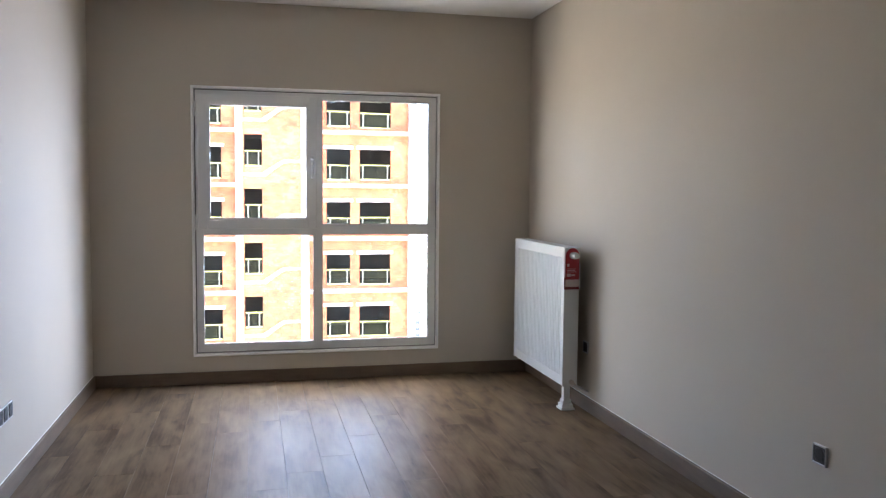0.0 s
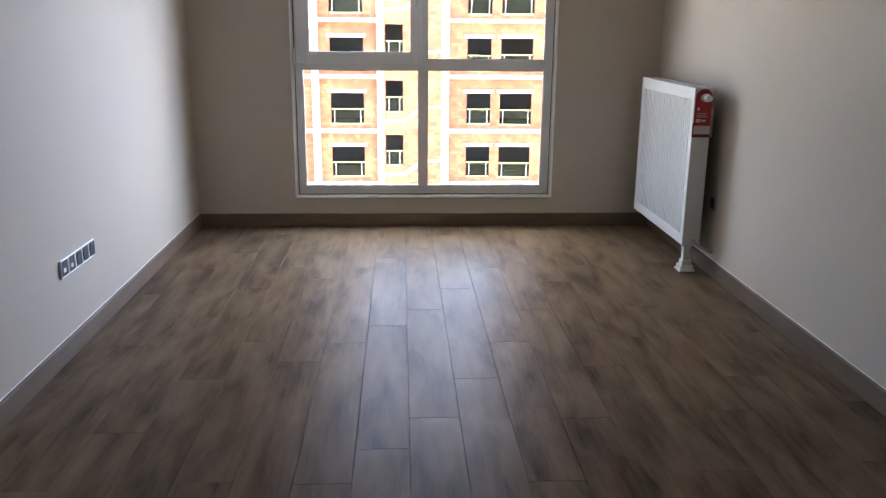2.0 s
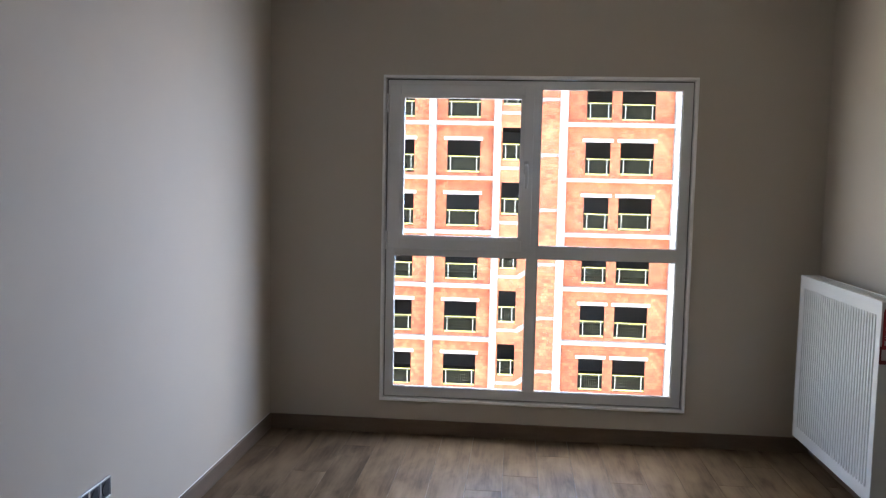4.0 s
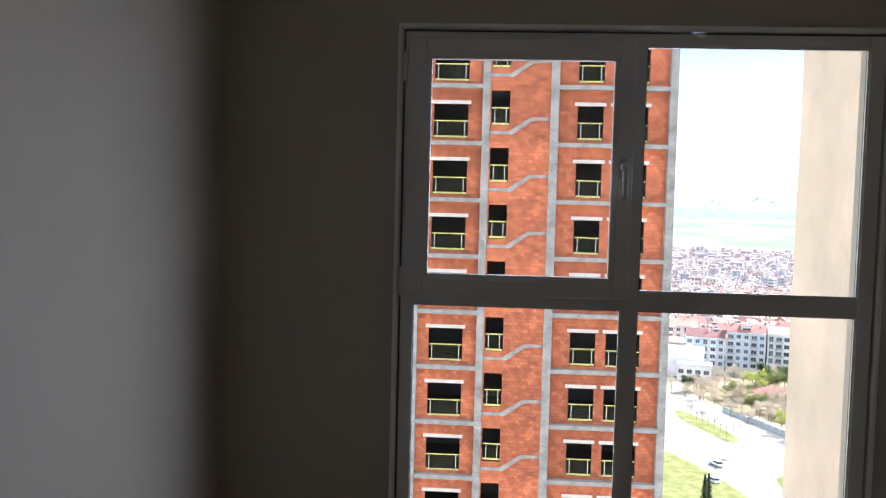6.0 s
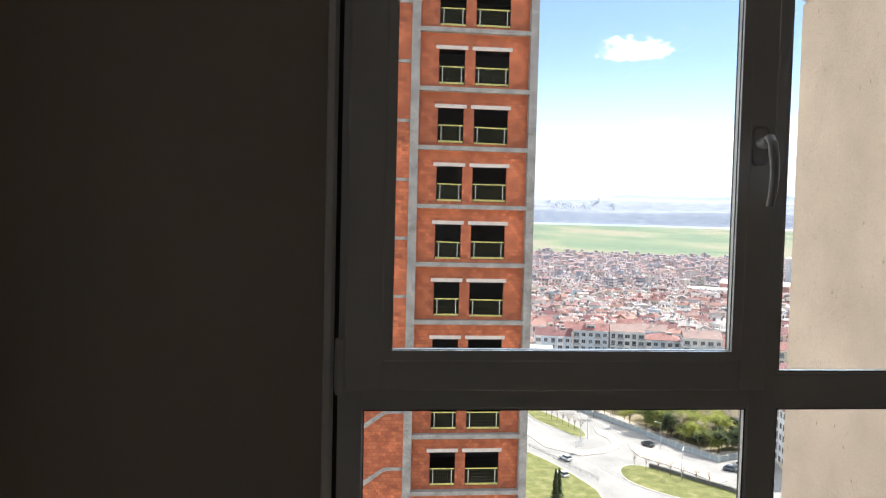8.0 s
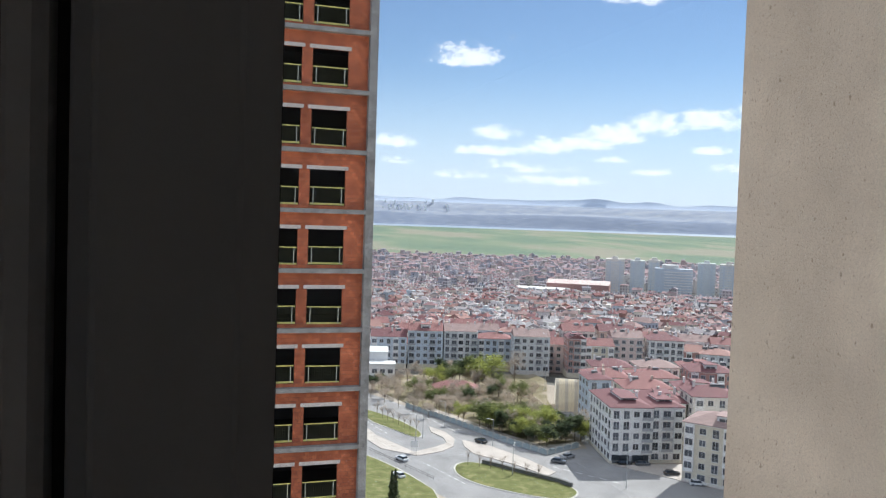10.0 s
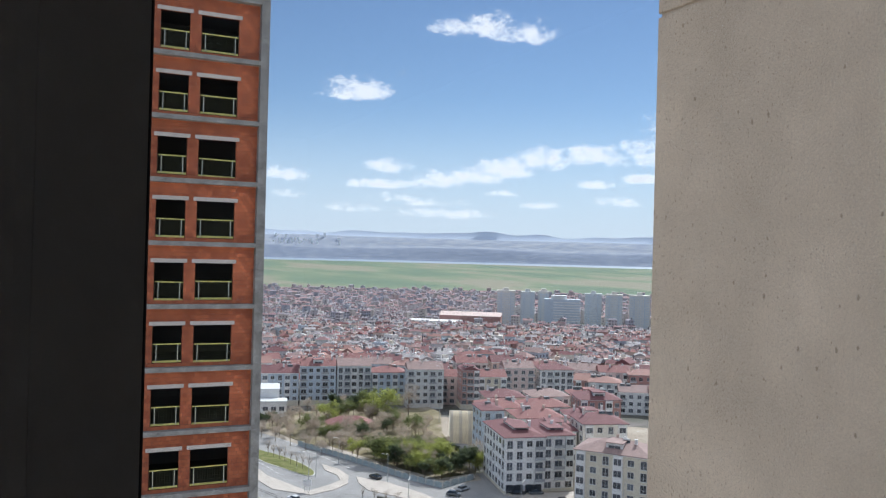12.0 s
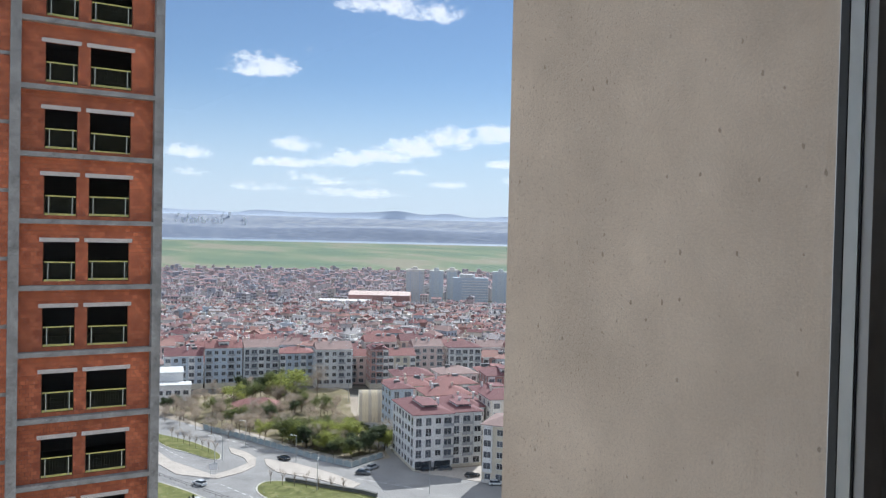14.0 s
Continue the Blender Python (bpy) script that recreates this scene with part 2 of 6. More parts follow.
def fin_mat():
    """Cream plaster skim over concrete: pinholes, faint blotches."""
    m = mat("cream_plaster", (0.685, 0.575, 0.46), rough=0.92, var=0.10, scale=1.6, fine=150.0, bump=1.0, dist=0.003, spec=0.2)
    t = m.node_tree
    b = t.nodes["Principled BSDF"]
    src = b.inputs["Base Color"].links[0].from_socket
    co = t.nodes.new("ShaderNodeTexCoord")
    sep = t.nodes.new("ShaderNodeSeparateXYZ")
    t.links.new(co.outputs["Object"], sep.inputs[0])
    wob = nd(t, "ShaderNodeTexNoise", i_Scale=120.0, i_Detail=2.0)
    t.links.new(co.outputs["Object"], wob.inputs["Vector"])
    edge = nd(t, "ShaderNodeMapRange", i_From_Min=1.2, i_From_Max=2.6, i_To_Min=0.35, i_To_Max=1.0)
    t.links.new(sep.outputs[1], edge.inputs[0])
    flat = nd(t, "ShaderNodeCombineXYZ")
    t.links.new(mathn(t, "ADD", sep.outputs[1], sep.outputs[0]), flat.inputs[0])
    t.links.new(mathn(t, "MULTIPLY", sep.outputs[2], 0.6), flat.inputs[1])
    holes = []
    for scale, size, power in ((13.0, 0.078, 3.0), (44.0, 0.17, 2.0), (105.0, 0.26, 1.6)):
        vo = nd(t, "ShaderNodeTexVoronoi", i_Scale=scale, i_Randomness=1.0)
        vo.voronoi_dimensions = "2D"
        t.links.new(flat.outputs[0], vo.inputs["Vector"])
        csep = t.nodes.new("ShaderNodeSeparateColor")
        t.links.new(vo.outputs["Color"], csep.inputs[0])
        lim = mathn(t, "MULTIPLY", mathn(t, "POWER", csep.outputs[0], power), size)
        lim = mathn(t, "MULTIPLY", lim, mathn(t, "MULTIPLY", wob.outputs[0], 2.0))
        if scale > 20:
            lim = mathn(t, "MULTIPLY", lim, edge.outputs[0])
        holes.append(mathn(t, "LESS_THAN", vo.outputs["Distance"], lim))
    hole = mathn(t, "MULTIPLY", mathn(t, "MAXIMUM", mathn(t, "MAXIMUM", holes[0], holes[1]), mathn(t, "MULTIPLY", holes[2], 0.6)), 0.6)
    mx = nd(t, "ShaderNodeMixRGB")
    mx.inputs[2].default_value = (0.20, 0.135, 0.085, 1)
    grain = nd(t, "ShaderNodeTexNoise", i_Scale=115.0, i_Detail=3.0, i_Roughness=0.7)
    t.links.new(co.outputs["Object"], grain.inputs["Vector"])
    patch = nd(t, "ShaderNodeTexNoise", i_Scale=6.0, i_Detail=6.0, i_Roughness=0.7)
    t.links.new(co.outputs["Object"], patch.inputs["Vector"])
    gr = nd(t, "ShaderNodeMapRange", i_From_Min=0.3, i_From_Max=0.7, i_To_Min=0.80, i_To_Max=1.16)
    t.links.new(mathn(t, "ADD", mathn(t, "MULTIPLY", grain.outputs[0], 0.7), mathn(t, "MULTIPLY", patch.outputs[0], 0.3)), gr.inputs[0])
    tone = nd(t, "ShaderNodeHueSaturation")
    t.links.new(gr.outputs[0], tone.inputs["Value"])
    t.links.new(src, tone.inputs["Color"])
    src = tone.outputs[0]
    t.links.new(hole, mx.inputs[0])
    t.links.new(src, mx.inputs[1])
    t.links.new(mx.outputs[0], b.inputs["Base Color"])
    return m


M_WALL = mat("warm_grey_wall_paint", (0.512, 0.455, 0.375), rough=0.75, var=0.025, scale=0.8, fine=240.0, bump=0.12, dist=0.001, spec=0.3)
M_CEIL = mat("white_ceiling_paint", (0.80, 0.79, 0.77), rough=0.9, var=0.02, scale=0.7, fine=200.0, bump=0.1, dist=0.001, spec=0.2)
M_PLANK = plank_mat()
M_BASE = mat("oak_baseboard", (0.150, 0.102, 0.064), rough=0.5, var=0.12, scale=3.0, fine=60.0, bump=0.1, stretch=(1, 1, 6))
M_SCREED = mat("grey_underlay", (0.10, 0.085, 0.07), rough=0.9)
M_UPVC = mat("white_window_plastic", (0.68, 0.68, 0.67), rough=0.35, var=0.015, scale=3.0, fine=150.0, bump=0.03, dist=0.0005)
M_BEAD = mat("white_plaster_and_gleam", (0.88, 0.87, 0.85), rough=0.7, var=0.03)
M_GASKET = mat("black_rubber", (0.012, 0.012, 0.013), rough=0.6, var=0.1)
M_SPACER = mat("dull_aluminium_spacer", (0.58, 0.59, 0.56), rough=0.5, metal=0.2, var=0.06, fine=120)
M_JOINT = mat("grey_joint_foam", (0.20, 0.20, 0.19), rough=0.9, var=0.1)
M_GLASS = glass_mat("clear_glass")
M_RAD = mat("white_enamel", (0.68, 0.69, 0.68), rough=0.35, var=0.012, scale=4.0, bump=0.02, dist=0.0005)
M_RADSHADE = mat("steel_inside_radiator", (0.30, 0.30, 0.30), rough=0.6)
M_RED = mat("red_card", (0.34, 0.018, 0.026), rough=0.5, var=0.05)
M_REDDK = mat("dark_red_card", (0.16, 0.012, 0.018), rough=0.5, var=0.05)
M_PALE = mat("pale_card", (0.68, 0.56, 0.55), rough=0.6, var=0.04)
M_BRASS = mat("nickel_fitting", (0.55, 0.52, 0.47), rough=0.35, metal=0.9, var=0.05)
M_SOCKFR = mat("brushed_metal_frame", (0.52, 0.52, 0.52), rough=0.35, metal=0.8, var=0.05, fine=200)
M_SOCKDK = mat("anthracite_plastic", (0.07, 0.07, 0.075), rough=0.5, var=0.1, spec=0.2)
M_HANDLE = mat("satin_grey_handle", (0.52, 0.52, 0.52), rough=0.6, var=0.02)
M_FIN = fin_mat()
# unseen outer walls get a white that bounces light onto the fin
M_FACADE = mat("bounce_white_render", (0.82, 0.79, 0.74), rough=0.9, var=0.04, scale=0.8, fine=40.0, bump=0.2)
M_CONC = mat("raw_concrete", (0.31, 0.30, 0.285), rough=0.9, var=0.24, scale=1.3, fine=7.0, bump=0.5, dist=0.015)
M_BLOCK = block_mat()
M_LINTEL = mat("precast_lintel", (0.66, 0.60, 0.56), rough=0.9, var=0.08, scale=2.0, fine=30)
M_RAIL = mat("yellow_guard_rail", (0.62, 0.58, 0.17), rough=0.5, var=0.2, scale=5.0)
M_RAILGREY = mat("galvanised_post", (0.50, 0.50, 0.42), rough=0.5, metal=0.3, var=0.08)
M_RAILMESH = mat("dark_wire_mesh", (0.085, 0.09, 0.04), rough=0.6, var=0.1)
# interior shade of the tower's open bays is put into this dark colour
M_BAYSHADE = mat("bay_shade", (0.10, 0.095, 0.09), rough=0.95, var=0.2, scale=0.6)


# ---- building helpers ----
def box(bm, x0, x1, y0, y1, z0, z1, bevel=0.0):
    vs = bmesh.ops.create_cube(bm, size=1.0)["verts"]
    for v in vs:
        v.co = Vector(((x0 + x1) / 2 + v.co.x * (x1 - x0), (y0 + y1) / 2 + v.co.y * (y1 - y0), (z0 + z1) / 2 + v.co.z * (z1 - z0)))
    if bevel:
        es = list({e for v in vs for e in v.link_edges})
        bmesh.ops.bevel(bm, geom=es, offset=bevel, segments=2, affect="EDGES", profile=0.5)
    return bm


def boxes(*specs, bevel=0.0):
    bm = bmesh.new()
    for s in specs:
        box(bm, *s, bevel=bevel)
    return bm


def tube(bm, a, b, r, n=12, r2=None):
    a, b = Vector(a), Vector(b)
    m = Matrix.Translation((a + b) / 2) @ (b - a).to_track_quat("Z", "Y").to_matrix().to_4x4()
    bmesh.ops.create_cone(bm, cap_ends=True, segments=n, radius1=r, radius2=r if r2 is None else r2, depth=(b - a).length, matrix=m)
    return bm


def mesh_of(name, bm, material, smooth=False):
    me = bpy.data.meshes.new(name)
    bm.normal_update()
    bm.to_mesh(me)
    bm.free()
    for mm in (material if isinstance(material, (list, tuple)) else [material]):
        me.materials.append(mm)
    if smooth:
        for p in me.polygons:
            p.use_smooth = True
    return me


def part(name, bm, material, parent=None, label="", smooth=False):
    me = bm if isinstance(bm, bpy.types.Mesh) else mesh_of(name, bm, material, smooth)
    ob = new(name, me)
    ob.parent = parent
    if label:
        tagged(ob, label)
    return ob


def thing(name, at, label, category, group="", kind=""):
    ob = new(name)
    ob.location = at
    return tagged(ob, label, category, group, kind)


def rel(ob, parent):
    """Hang ob, built in world places, under parent."""
    ob.parent = parent
    ob.matrix_parent_inverse = Matrix.Translation(parent.location).inverted()
    return ob


# ---- the room ----
RX, RY, RZ = 3.32, -8.6, 2.835            # right wall, back wall, ceiling
WX0, WX1, WZ0, WZ1 = 0.714, 2.562, 0.220, 2.205
WT = 0.26                                # outer wall's thickness
floor_ob = part("floor", boxes((0, RX, RY, 0, -0.25, -0.012)), M_SCREED)
tagged(floor_ob, "oak-look laminate plank floor with satin sheen", "floor", kind="structure")
tagged(part("ceiling", boxes((-0.2, RX + 0.2, RY - 0.2, WT, RZ, RZ + 0.22)), M_CEIL), "plain white painted ceiling", "ceiling", kind="structure")
tagged(part("wall_west", boxes((-0.2, 0, RY, WT, -0.25, RZ)), M_WALL), "pale warm grey painted side wall", "wall", kind="structure")
tagged(part("wall_east", boxes((RX, RX + 0.2, RY, WT, -0.25, RZ)), M_WALL), "pale warm grey painted side wall", "wall", kind="structure")
tagged(part("wall_south", boxes((-0.2, RX + 0.2, RY - 0.2, RY, -0.25, RZ)), M_WALL), "plain painted rear wall", "wall", kind="structure")
tagged(part("wall_north", boxes((0, WX0, 0, WT, -0.25, RZ), (WX1, RX, 0, WT, -0.25, RZ), (WX0, WX1, 0, WT, -0.25, WZ0), (WX0, WX1, 0, WT, WZ1, RZ)), M_WALL),
       "warm grey painted wall around the large window", "wall", kind="structure")


def skirting(x0, x1, y0, y1):
    """A board 90 mm high with an eased top edge."""
    bm = bmesh.new()
    box(bm, x0, x1, y0, y1, 0.001, 0.092, bevel=0.003)
    return bm


for s in ((0.0, RX, -0.018, 0.0), (0.0, 0.018, RY, -0.018), (RX - 0.018, RX, RY, -0.018), (0.018, RX - 0.018, RY, RY + 0.018)):
    tagged(part("baseboard", skirting(*s), M_BASE), "brown oak-look baseboard along the wall", "baseboard", kind="structure")

# light caught on the boards' top edge, made as thin white strips
for x0, x1 in ((0.0, 0.004), (RX - 0.003, RX)):
    tagged(part("trim", boxes((x0, x1, RY, -0.018, 0.0915, 0.0955), bevel=0.001), M_BEAD), "thin white strip standing for the gleam on the baseboard's top", "trim", kind="structure")

# ---- the window: fixed frame, one opening sash above left, three fixed panes ----
window = thing("window_1", (1.64, 0.05, WZ0), "white plastic window, four panes, one hinged sash, closed", "window", kind="structure")
FY0, FY1 = -0.002, 0.036                 # fixed frame from the room side outwards
MX0, MX1 = 1.592, 1.658                  # mullion
TZ0, TZ1 = 1.121, 1.197                  # transom


def wpart(name, bm, material, parent=window, label="", smooth=False):
    return rel(part(name, bm, material, None, label, smooth), parent)


def bar(bm, x0, x1, z0, z1, y0, y1, b=0.002):
    return box(bm, x0, x1, y0, y1, z0, z1, bevel=b)


G = 0.019
frame_bm = bmesh.new()
Q = 0.003                                # the sloping glazing beads take this much of each bar
bar(frame_bm, WX0 + G, WX0 + 0.072 - Q, WZ0 + G, WZ1 - G, FY0, FY1)
bar(frame_bm, WX1 - 0.078 + Q, WX1 - G, WZ0 + G, WZ1 - G, FY0, FY1)
bar(frame_bm, WX0 + 0.070 - Q, WX1 - 0.076 + Q, WZ0 + G, WZ0 + 0.082 - Q, FY0 + 0.001, FY1 - 0.001)
bar(frame_bm, WX0 + 0.070 - Q, WX1 - 0.076 + Q, WZ1 - 0.066 + Q, WZ1 - G, FY0 + 0.001, FY1 - 0.001)
bar(frame_bm, MX0 + Q, MX1 - Q, WZ0 + 0.080 - Q, WZ1 - 0.064 + Q, FY0 + 0.002, FY1 - 0.002)
bar(frame_bm, WX0 + 0.070 - Q, MX0 + 0.002 + Q, TZ0 + Q, TZ1 - Q, FY0 + 0.003, FY1 - 0.003)
bar(frame_bm, MX1 - 0.002 - Q, WX1 - 0.076 + Q, TZ0 + Q, TZ1 - Q, FY0 + 0.003, FY1 - 0.003)
wpart("window_frame", frame_bm, M_UPVC)
# pale plaster bead round the opening
B = 0.010
bead = bmesh.new()
loops = []
for g, y in ((-0.011, 0.002), (-0.011, -0.012), (-0.008, -0.015), (0.003, -0.015), (B, -0.008), (B, 0.024)):
    a, b, c, d = WX0 + g, WX1 - g, WZ0 + g, WZ1 - g
    loops.append([bead.verts.new((a, y, c)), bead.verts.new((b, y, c)), bead.verts.new((b, y, d)), bead.verts.new((a, y, d))])
for l0, l1 in zip(loops, loops[1:]):
    for k in range(4):
        bead.faces.new((l0[k], l0[(k + 1) % 4], l1[(k + 1) % 4], l1[k]))
bmesh.ops.recalc_face_normals(bead, faces=bead.faces)
wpart("plaster_edge", bead, M_BEAD, label="white plaster bead round the opening")
# dark joint between bead and frame
wpart("joint", boxes((WX0, WX1, 0.024, 0.03, WZ0, WZ0 + 0.03), (WX0, WX0 + 0.03, 0.0245, 0.0305, WZ0, WZ1), (WX1 - 0.03, WX1, 0.0245, 0.0305, WZ0, WZ1), (WX0, WX1, 0.024, 0.03, WZ1 - 0.03, WZ1)), M_JOINT)


def glazing(x0, x1, z0, z1, y, parent):
    """A double pane from the plane y outwards: two sheets, the spacer between them, black gaskets."""
    p = wpart("pane", boxes((x0 - 0.012, x1 + 0.012, y, y + 0.001, z0 - 0.012, z1 + 0.012), (x0 - 0.012, x1 + 0.012, y + 0.0118, y + 0.0128, z0 - 0.012, z1 + 0.012)), M_GLASS, parent)
    p.visible_shadow = False
    ring = lambda i, y0, y1: boxes((x0 - 0.012, x0 + i, y0, y1, z0 - 0.012, z1 + 0.012), (x1 - i, x1 + 0.012, y0, y1, z0 - 0.012, z1 + 0.012),
                                   (x0 + i, x1 - i, y0, y1, z0 - 0.012, z0 + i), (x0 + i, x1 - i, y0, y1, z1 - i, z1 + 0.012))
    wpart("spacer", ring(0.001, y + 0.0012, y + 0.0116), M_SPACER, parent, "aluminium spacer between the panes")
    thin = boxes((x0 - 0.004, x0 + 0.001, y - 0.001, y - 0.0002, z0 - 0.004, z1 + 0.004), (x1 - 0.001, x1 + 0.004, y - 0.001, y - 0.0002, z0 - 0.004, z1 + 0.004),
                 (x0 + 0.001, x1 - 0.001, y - 0.001, y - 0.0002, z0 - 0.004, z0 + 0.001), (x0 + 0.001, x1 - 0.001, y - 0.001, y - 0.0002, z1 - 0.001, z1 + 0.004))
    wpart("gasket", thin, M_GASKET, parent, "black rubber gasket")
    wpart("gasket", ring(0.0005, y + 0.0130, y + 0.0195), M_GASKET, parent, "black rubber gasket")


def slope_bead(x0, x1, z0, z1, y0, y1, w, parent):
    """A rounded bead falling from the frame's face at y0 to the glass at y1."""
    bm, rings = bmesh.new(), []
    for g, y in ((w, y0), (w * 0.72, y0 + 0.0006), (w * 0.42, y0 + (y1 - y0) * 0.22), (0.0012, y0 + (y1 - y0) * 0.7), (0.0, y1)):
        rings.append([bm.verts.new(p) for p in ((x0 - g, y, z0 - g), (x1 + g, y, z0 - g), (x1 + g, y, z1 + g), (x0 - g, y, z1 + g))])
    for r0, r1 in zip(rings, rings[1:]):
        for k in range(4):
            bm.faces.new((r0[k], r0[(k + 1) % 4], r1[(k + 1) % 4], r1[k]))
    bmesh.ops.recalc_face_normals(bm, faces=bm.faces)
    for f in bm.faces:
        if f.normal.y > 0:
            f.normal_flip()
    wpart("glazing_bead", bm, M_UPVC, parent)


for x0, x1, z0, z1 in ((1.662, 2.482, 1.201, 2.136), (0.786, 1.590, 0.303, 1.119), (1.662, 2.482, 0.303, 1.119)):
    glazing(x0, x1, z0, z1, 0.0042, window)
    slope_bead(x0, x1, z0, z1, FY0 + 0.0035, 0.0040, 0.0065, window)

SX0, SX1, SZ0, SZ1 = 0.746, 1.615, 1.167, 2.157
GX0, GX1, GZ0, GZ1 = 0.838, 1.537, 1.248, 2.077
sb = bmesh.new()
SY0, SY1 = -0.036, 0.003


def sash_ring(bm, o, i, y0, y1, b):
    bar(bm, o[0], i[0], o[2], o[3], y0, y1, b)
    bar(bm, i[1], o[1], o[2], o[3], y0, y1, b)
    bar(bm, i[0] - 0.001, i[1] + 0.001, o[2], i[2], y0 + 0.0005, y1, b)
    bar(bm, i[0] - 0.001, i[1] + 0.001, i[3], o[3], y0 + 0.0005, y1, b)


sash_ring(sb, (SX0, SX1, SZ0, SZ1), (GX0 - 0.018, GX1 + 0.018, GZ0 - 0.018, GZ1 + 0.018), SY0, SY1, 0.004)
sash = wpart("sash", sb, M_UPVC, window, "hinged white sash with rounded glazing bead")
# sloping glazing bead inside the sash
bd = bmesh.new()
o, i = (GX0 - 0.019, GX1 + 0.019, GZ0 - 0.019, GZ1 + 0.019), (GX0, GX1, GZ0, GZ1)
yo, yi, yb = SY0 + 0.001, SY0 + 0.009, SY0 + 0.011
loops = []
for (a, b, c, d), y in ((o, yo), ((i[0] - 0.0003, i[1] + 0.0003, i[2] - 0.0003, i[3] + 0.0003), yo + 0.002), (i, yi), (i, yb)):
    loops.append([bd.verts.new((a, y, c)), bd.verts.new((b, y, c)), bd.verts.new((b, y, d)), bd.verts.new((a, y, d))])
for l0, l1 in zip(loops, loops[1:]):
    for k in range(4):
        bd.faces.new((l0[k], l1[k], l1[(k + 1) % 4], l0[(k + 1) % 4]))
rel(part("glazing_bead", bd, M_UPVC), sash)
glazing(GX0, GX1, GZ0, GZ1, SY0 + 0.0115, sash)
for z in (1.21, 2.04):
    hb = bmesh.new()
    box(hb, SX0 - 0.020, SX0 + 0.002, SY0 + 0.004, SY0 + 0.03, z - 0.045, z + 0.055, bevel=0.004)
    tube(hb, (SX0 - 0.009, SY0 + 0.006, z - 0.05), (SX0 - 0.009, SY0 + 0.006, z + 0.06), 0.0095)
    rel(part("hinge", hb, M_UPVC), sash)
# lever handle, pointing down
hz, hx = 1.676, 1.577
hb = bmesh.new()
box(hb, hx - 0.015, hx + 0.015, SY0 - 0.011, SY0, hz - 0.045, hz + 0.035, bevel=0.009)
tube(hb, (hx, SY0, hz), (hx, SY0 - 0.045, hz), 0.012)
pts = [(0.000, -0.040, 0.010), (0.002, -0.052, -0.004), (0.004, -0.056, -0.035), (0.005, -0.057, -0.07), (0.004, -0.054, -0.10), (0.002, -0.050, -0.128)]
prev_ring = None
for k, (dx, dy, dz) in enumerate(pts):
    a, b = Vector(pts[max(0, k - 1)]), Vector(pts[min(len(pts) - 1, k + 1)])
    along = (b - a).normalized()
    side = Vector((1, 0, 0))
    out = along.cross(side).normalized()
    rr = 0.0098 - 0.0006 * k
    ring = [hb.verts.new(Vector((hx + dx, SY0 + dy, hz + dz)) + side * rr * 1.15 * math.cos(q * math.tau / 14) + out * rr * 0.8 * math.sin(q * math.tau / 14)) for q in range(14)]
    if prev_ring:
        for q in range(14):
            hb.faces.new((prev_ring[q], prev_ring[(q + 1) % 14], ring[(q + 1) % 14], ring[q]))
    else:
        hb.faces.new(ring[::-1])
    prev_ring = ring
hb.faces.new(prev_ring)
bmesh.ops.recalc_face_normals(hb, faces=hb.faces)
rel(part("handle", hb, M_HANDLE, label="grey lever handle pointing down", smooth=True), sash)

# ---- the outer fin and the block's own outer walls ----
FX, FYE, FZG = 3.166, 2.608, 2.690
fb = bmesh.new()
box(fb, FX, FX + 0.45, WT, FYE, -66, FZG - 0.008, bevel=0.006)
box(fb, FX, FX + 0.45, WT, FYE, FZG + 0.008, 14, bevel=0.006)
box(fb, FX + 0.012, FX + 0.44, WT, FYE - 0.012, FZG - 0.02, FZG + 0.02)
tagged(part("wall_fin", fb, M_FIN), "cream plastered concrete fin wall with a groove", "wall", kind="structure")
tagged(part("wall_outer", boxes((-9, RX + 0.2, -12, WT, -66, -0.26), (-9, RX + 0.2, -12, WT, RZ + 0.23, 14), (-9, -0.21, -12, WT, -0.26, RZ + 0.23), (-0.21, RX + 0.2, -12, RY - 0.21, -0.26, RZ + 0.23)), M_FACADE),
       "plain outer wall of the block, unseen, whitened to bounce light", "wall", kind="structure")

# ---- the unfinished tower across the yard ----
TY = 40.15                                # plane of slab edges and columns
REC, REC_ST = 0.40, 0.07                 # how far the block infill stands back, in the window bays and in the stair bay
STOREY, Z_SLAB = 3.0, 1.825               # storey height; top of the slab one storey up
LEVELS = [Z_SLAB + STOREY * k for k in range(-22, 6)]
TXL, TXR = -9.6, 10.28
tower = thing("unfinished_tower", (3.8, TY, -66), "unfinished concrete tower with red clay block infill and yellow guard rails", "building")
tower_part = lambda name, bm, m, label="": rel(part(name, bm, m, None, label), tower)


def shared(name, me, at, parent):
    ob = new(name, me)
    ob.location = at
    return rel(ob, parent)


COLS = [(9.86, 10.28), (3.72, 4.16), (0.16, 0.55), (-3.42, -3.02), (-7.1, -6.7), (-9.6, -9.2)]
for a, b in COLS:
    cb = bmesh.new()
    box(cb, a, b, TY, TY + 0.6, -66, LEVELS[-1] + 1.0, bevel=0.012)
    for z in LEVELS:
        box(cb, a - 0.012, b + 0.012, TY - 0.012, TY + 0.3, z - 0.24, z - 0.19)
    tower_part("column", cb, M_CONC)
# side walls and an unseen back close the shell and keep sun off the open bays
for a, b, y0, y1 in ((TXR - 0.25, TXR - 0.02, TY + 0.6, TY + 14), (TXL + 0.02, TXL + 0.25, TY + 0.6, TY + 14)):
    tower_part("side_wall", boxes((a, b, y0, y1, -66, LEVELS[-1])), M_BLOCK)
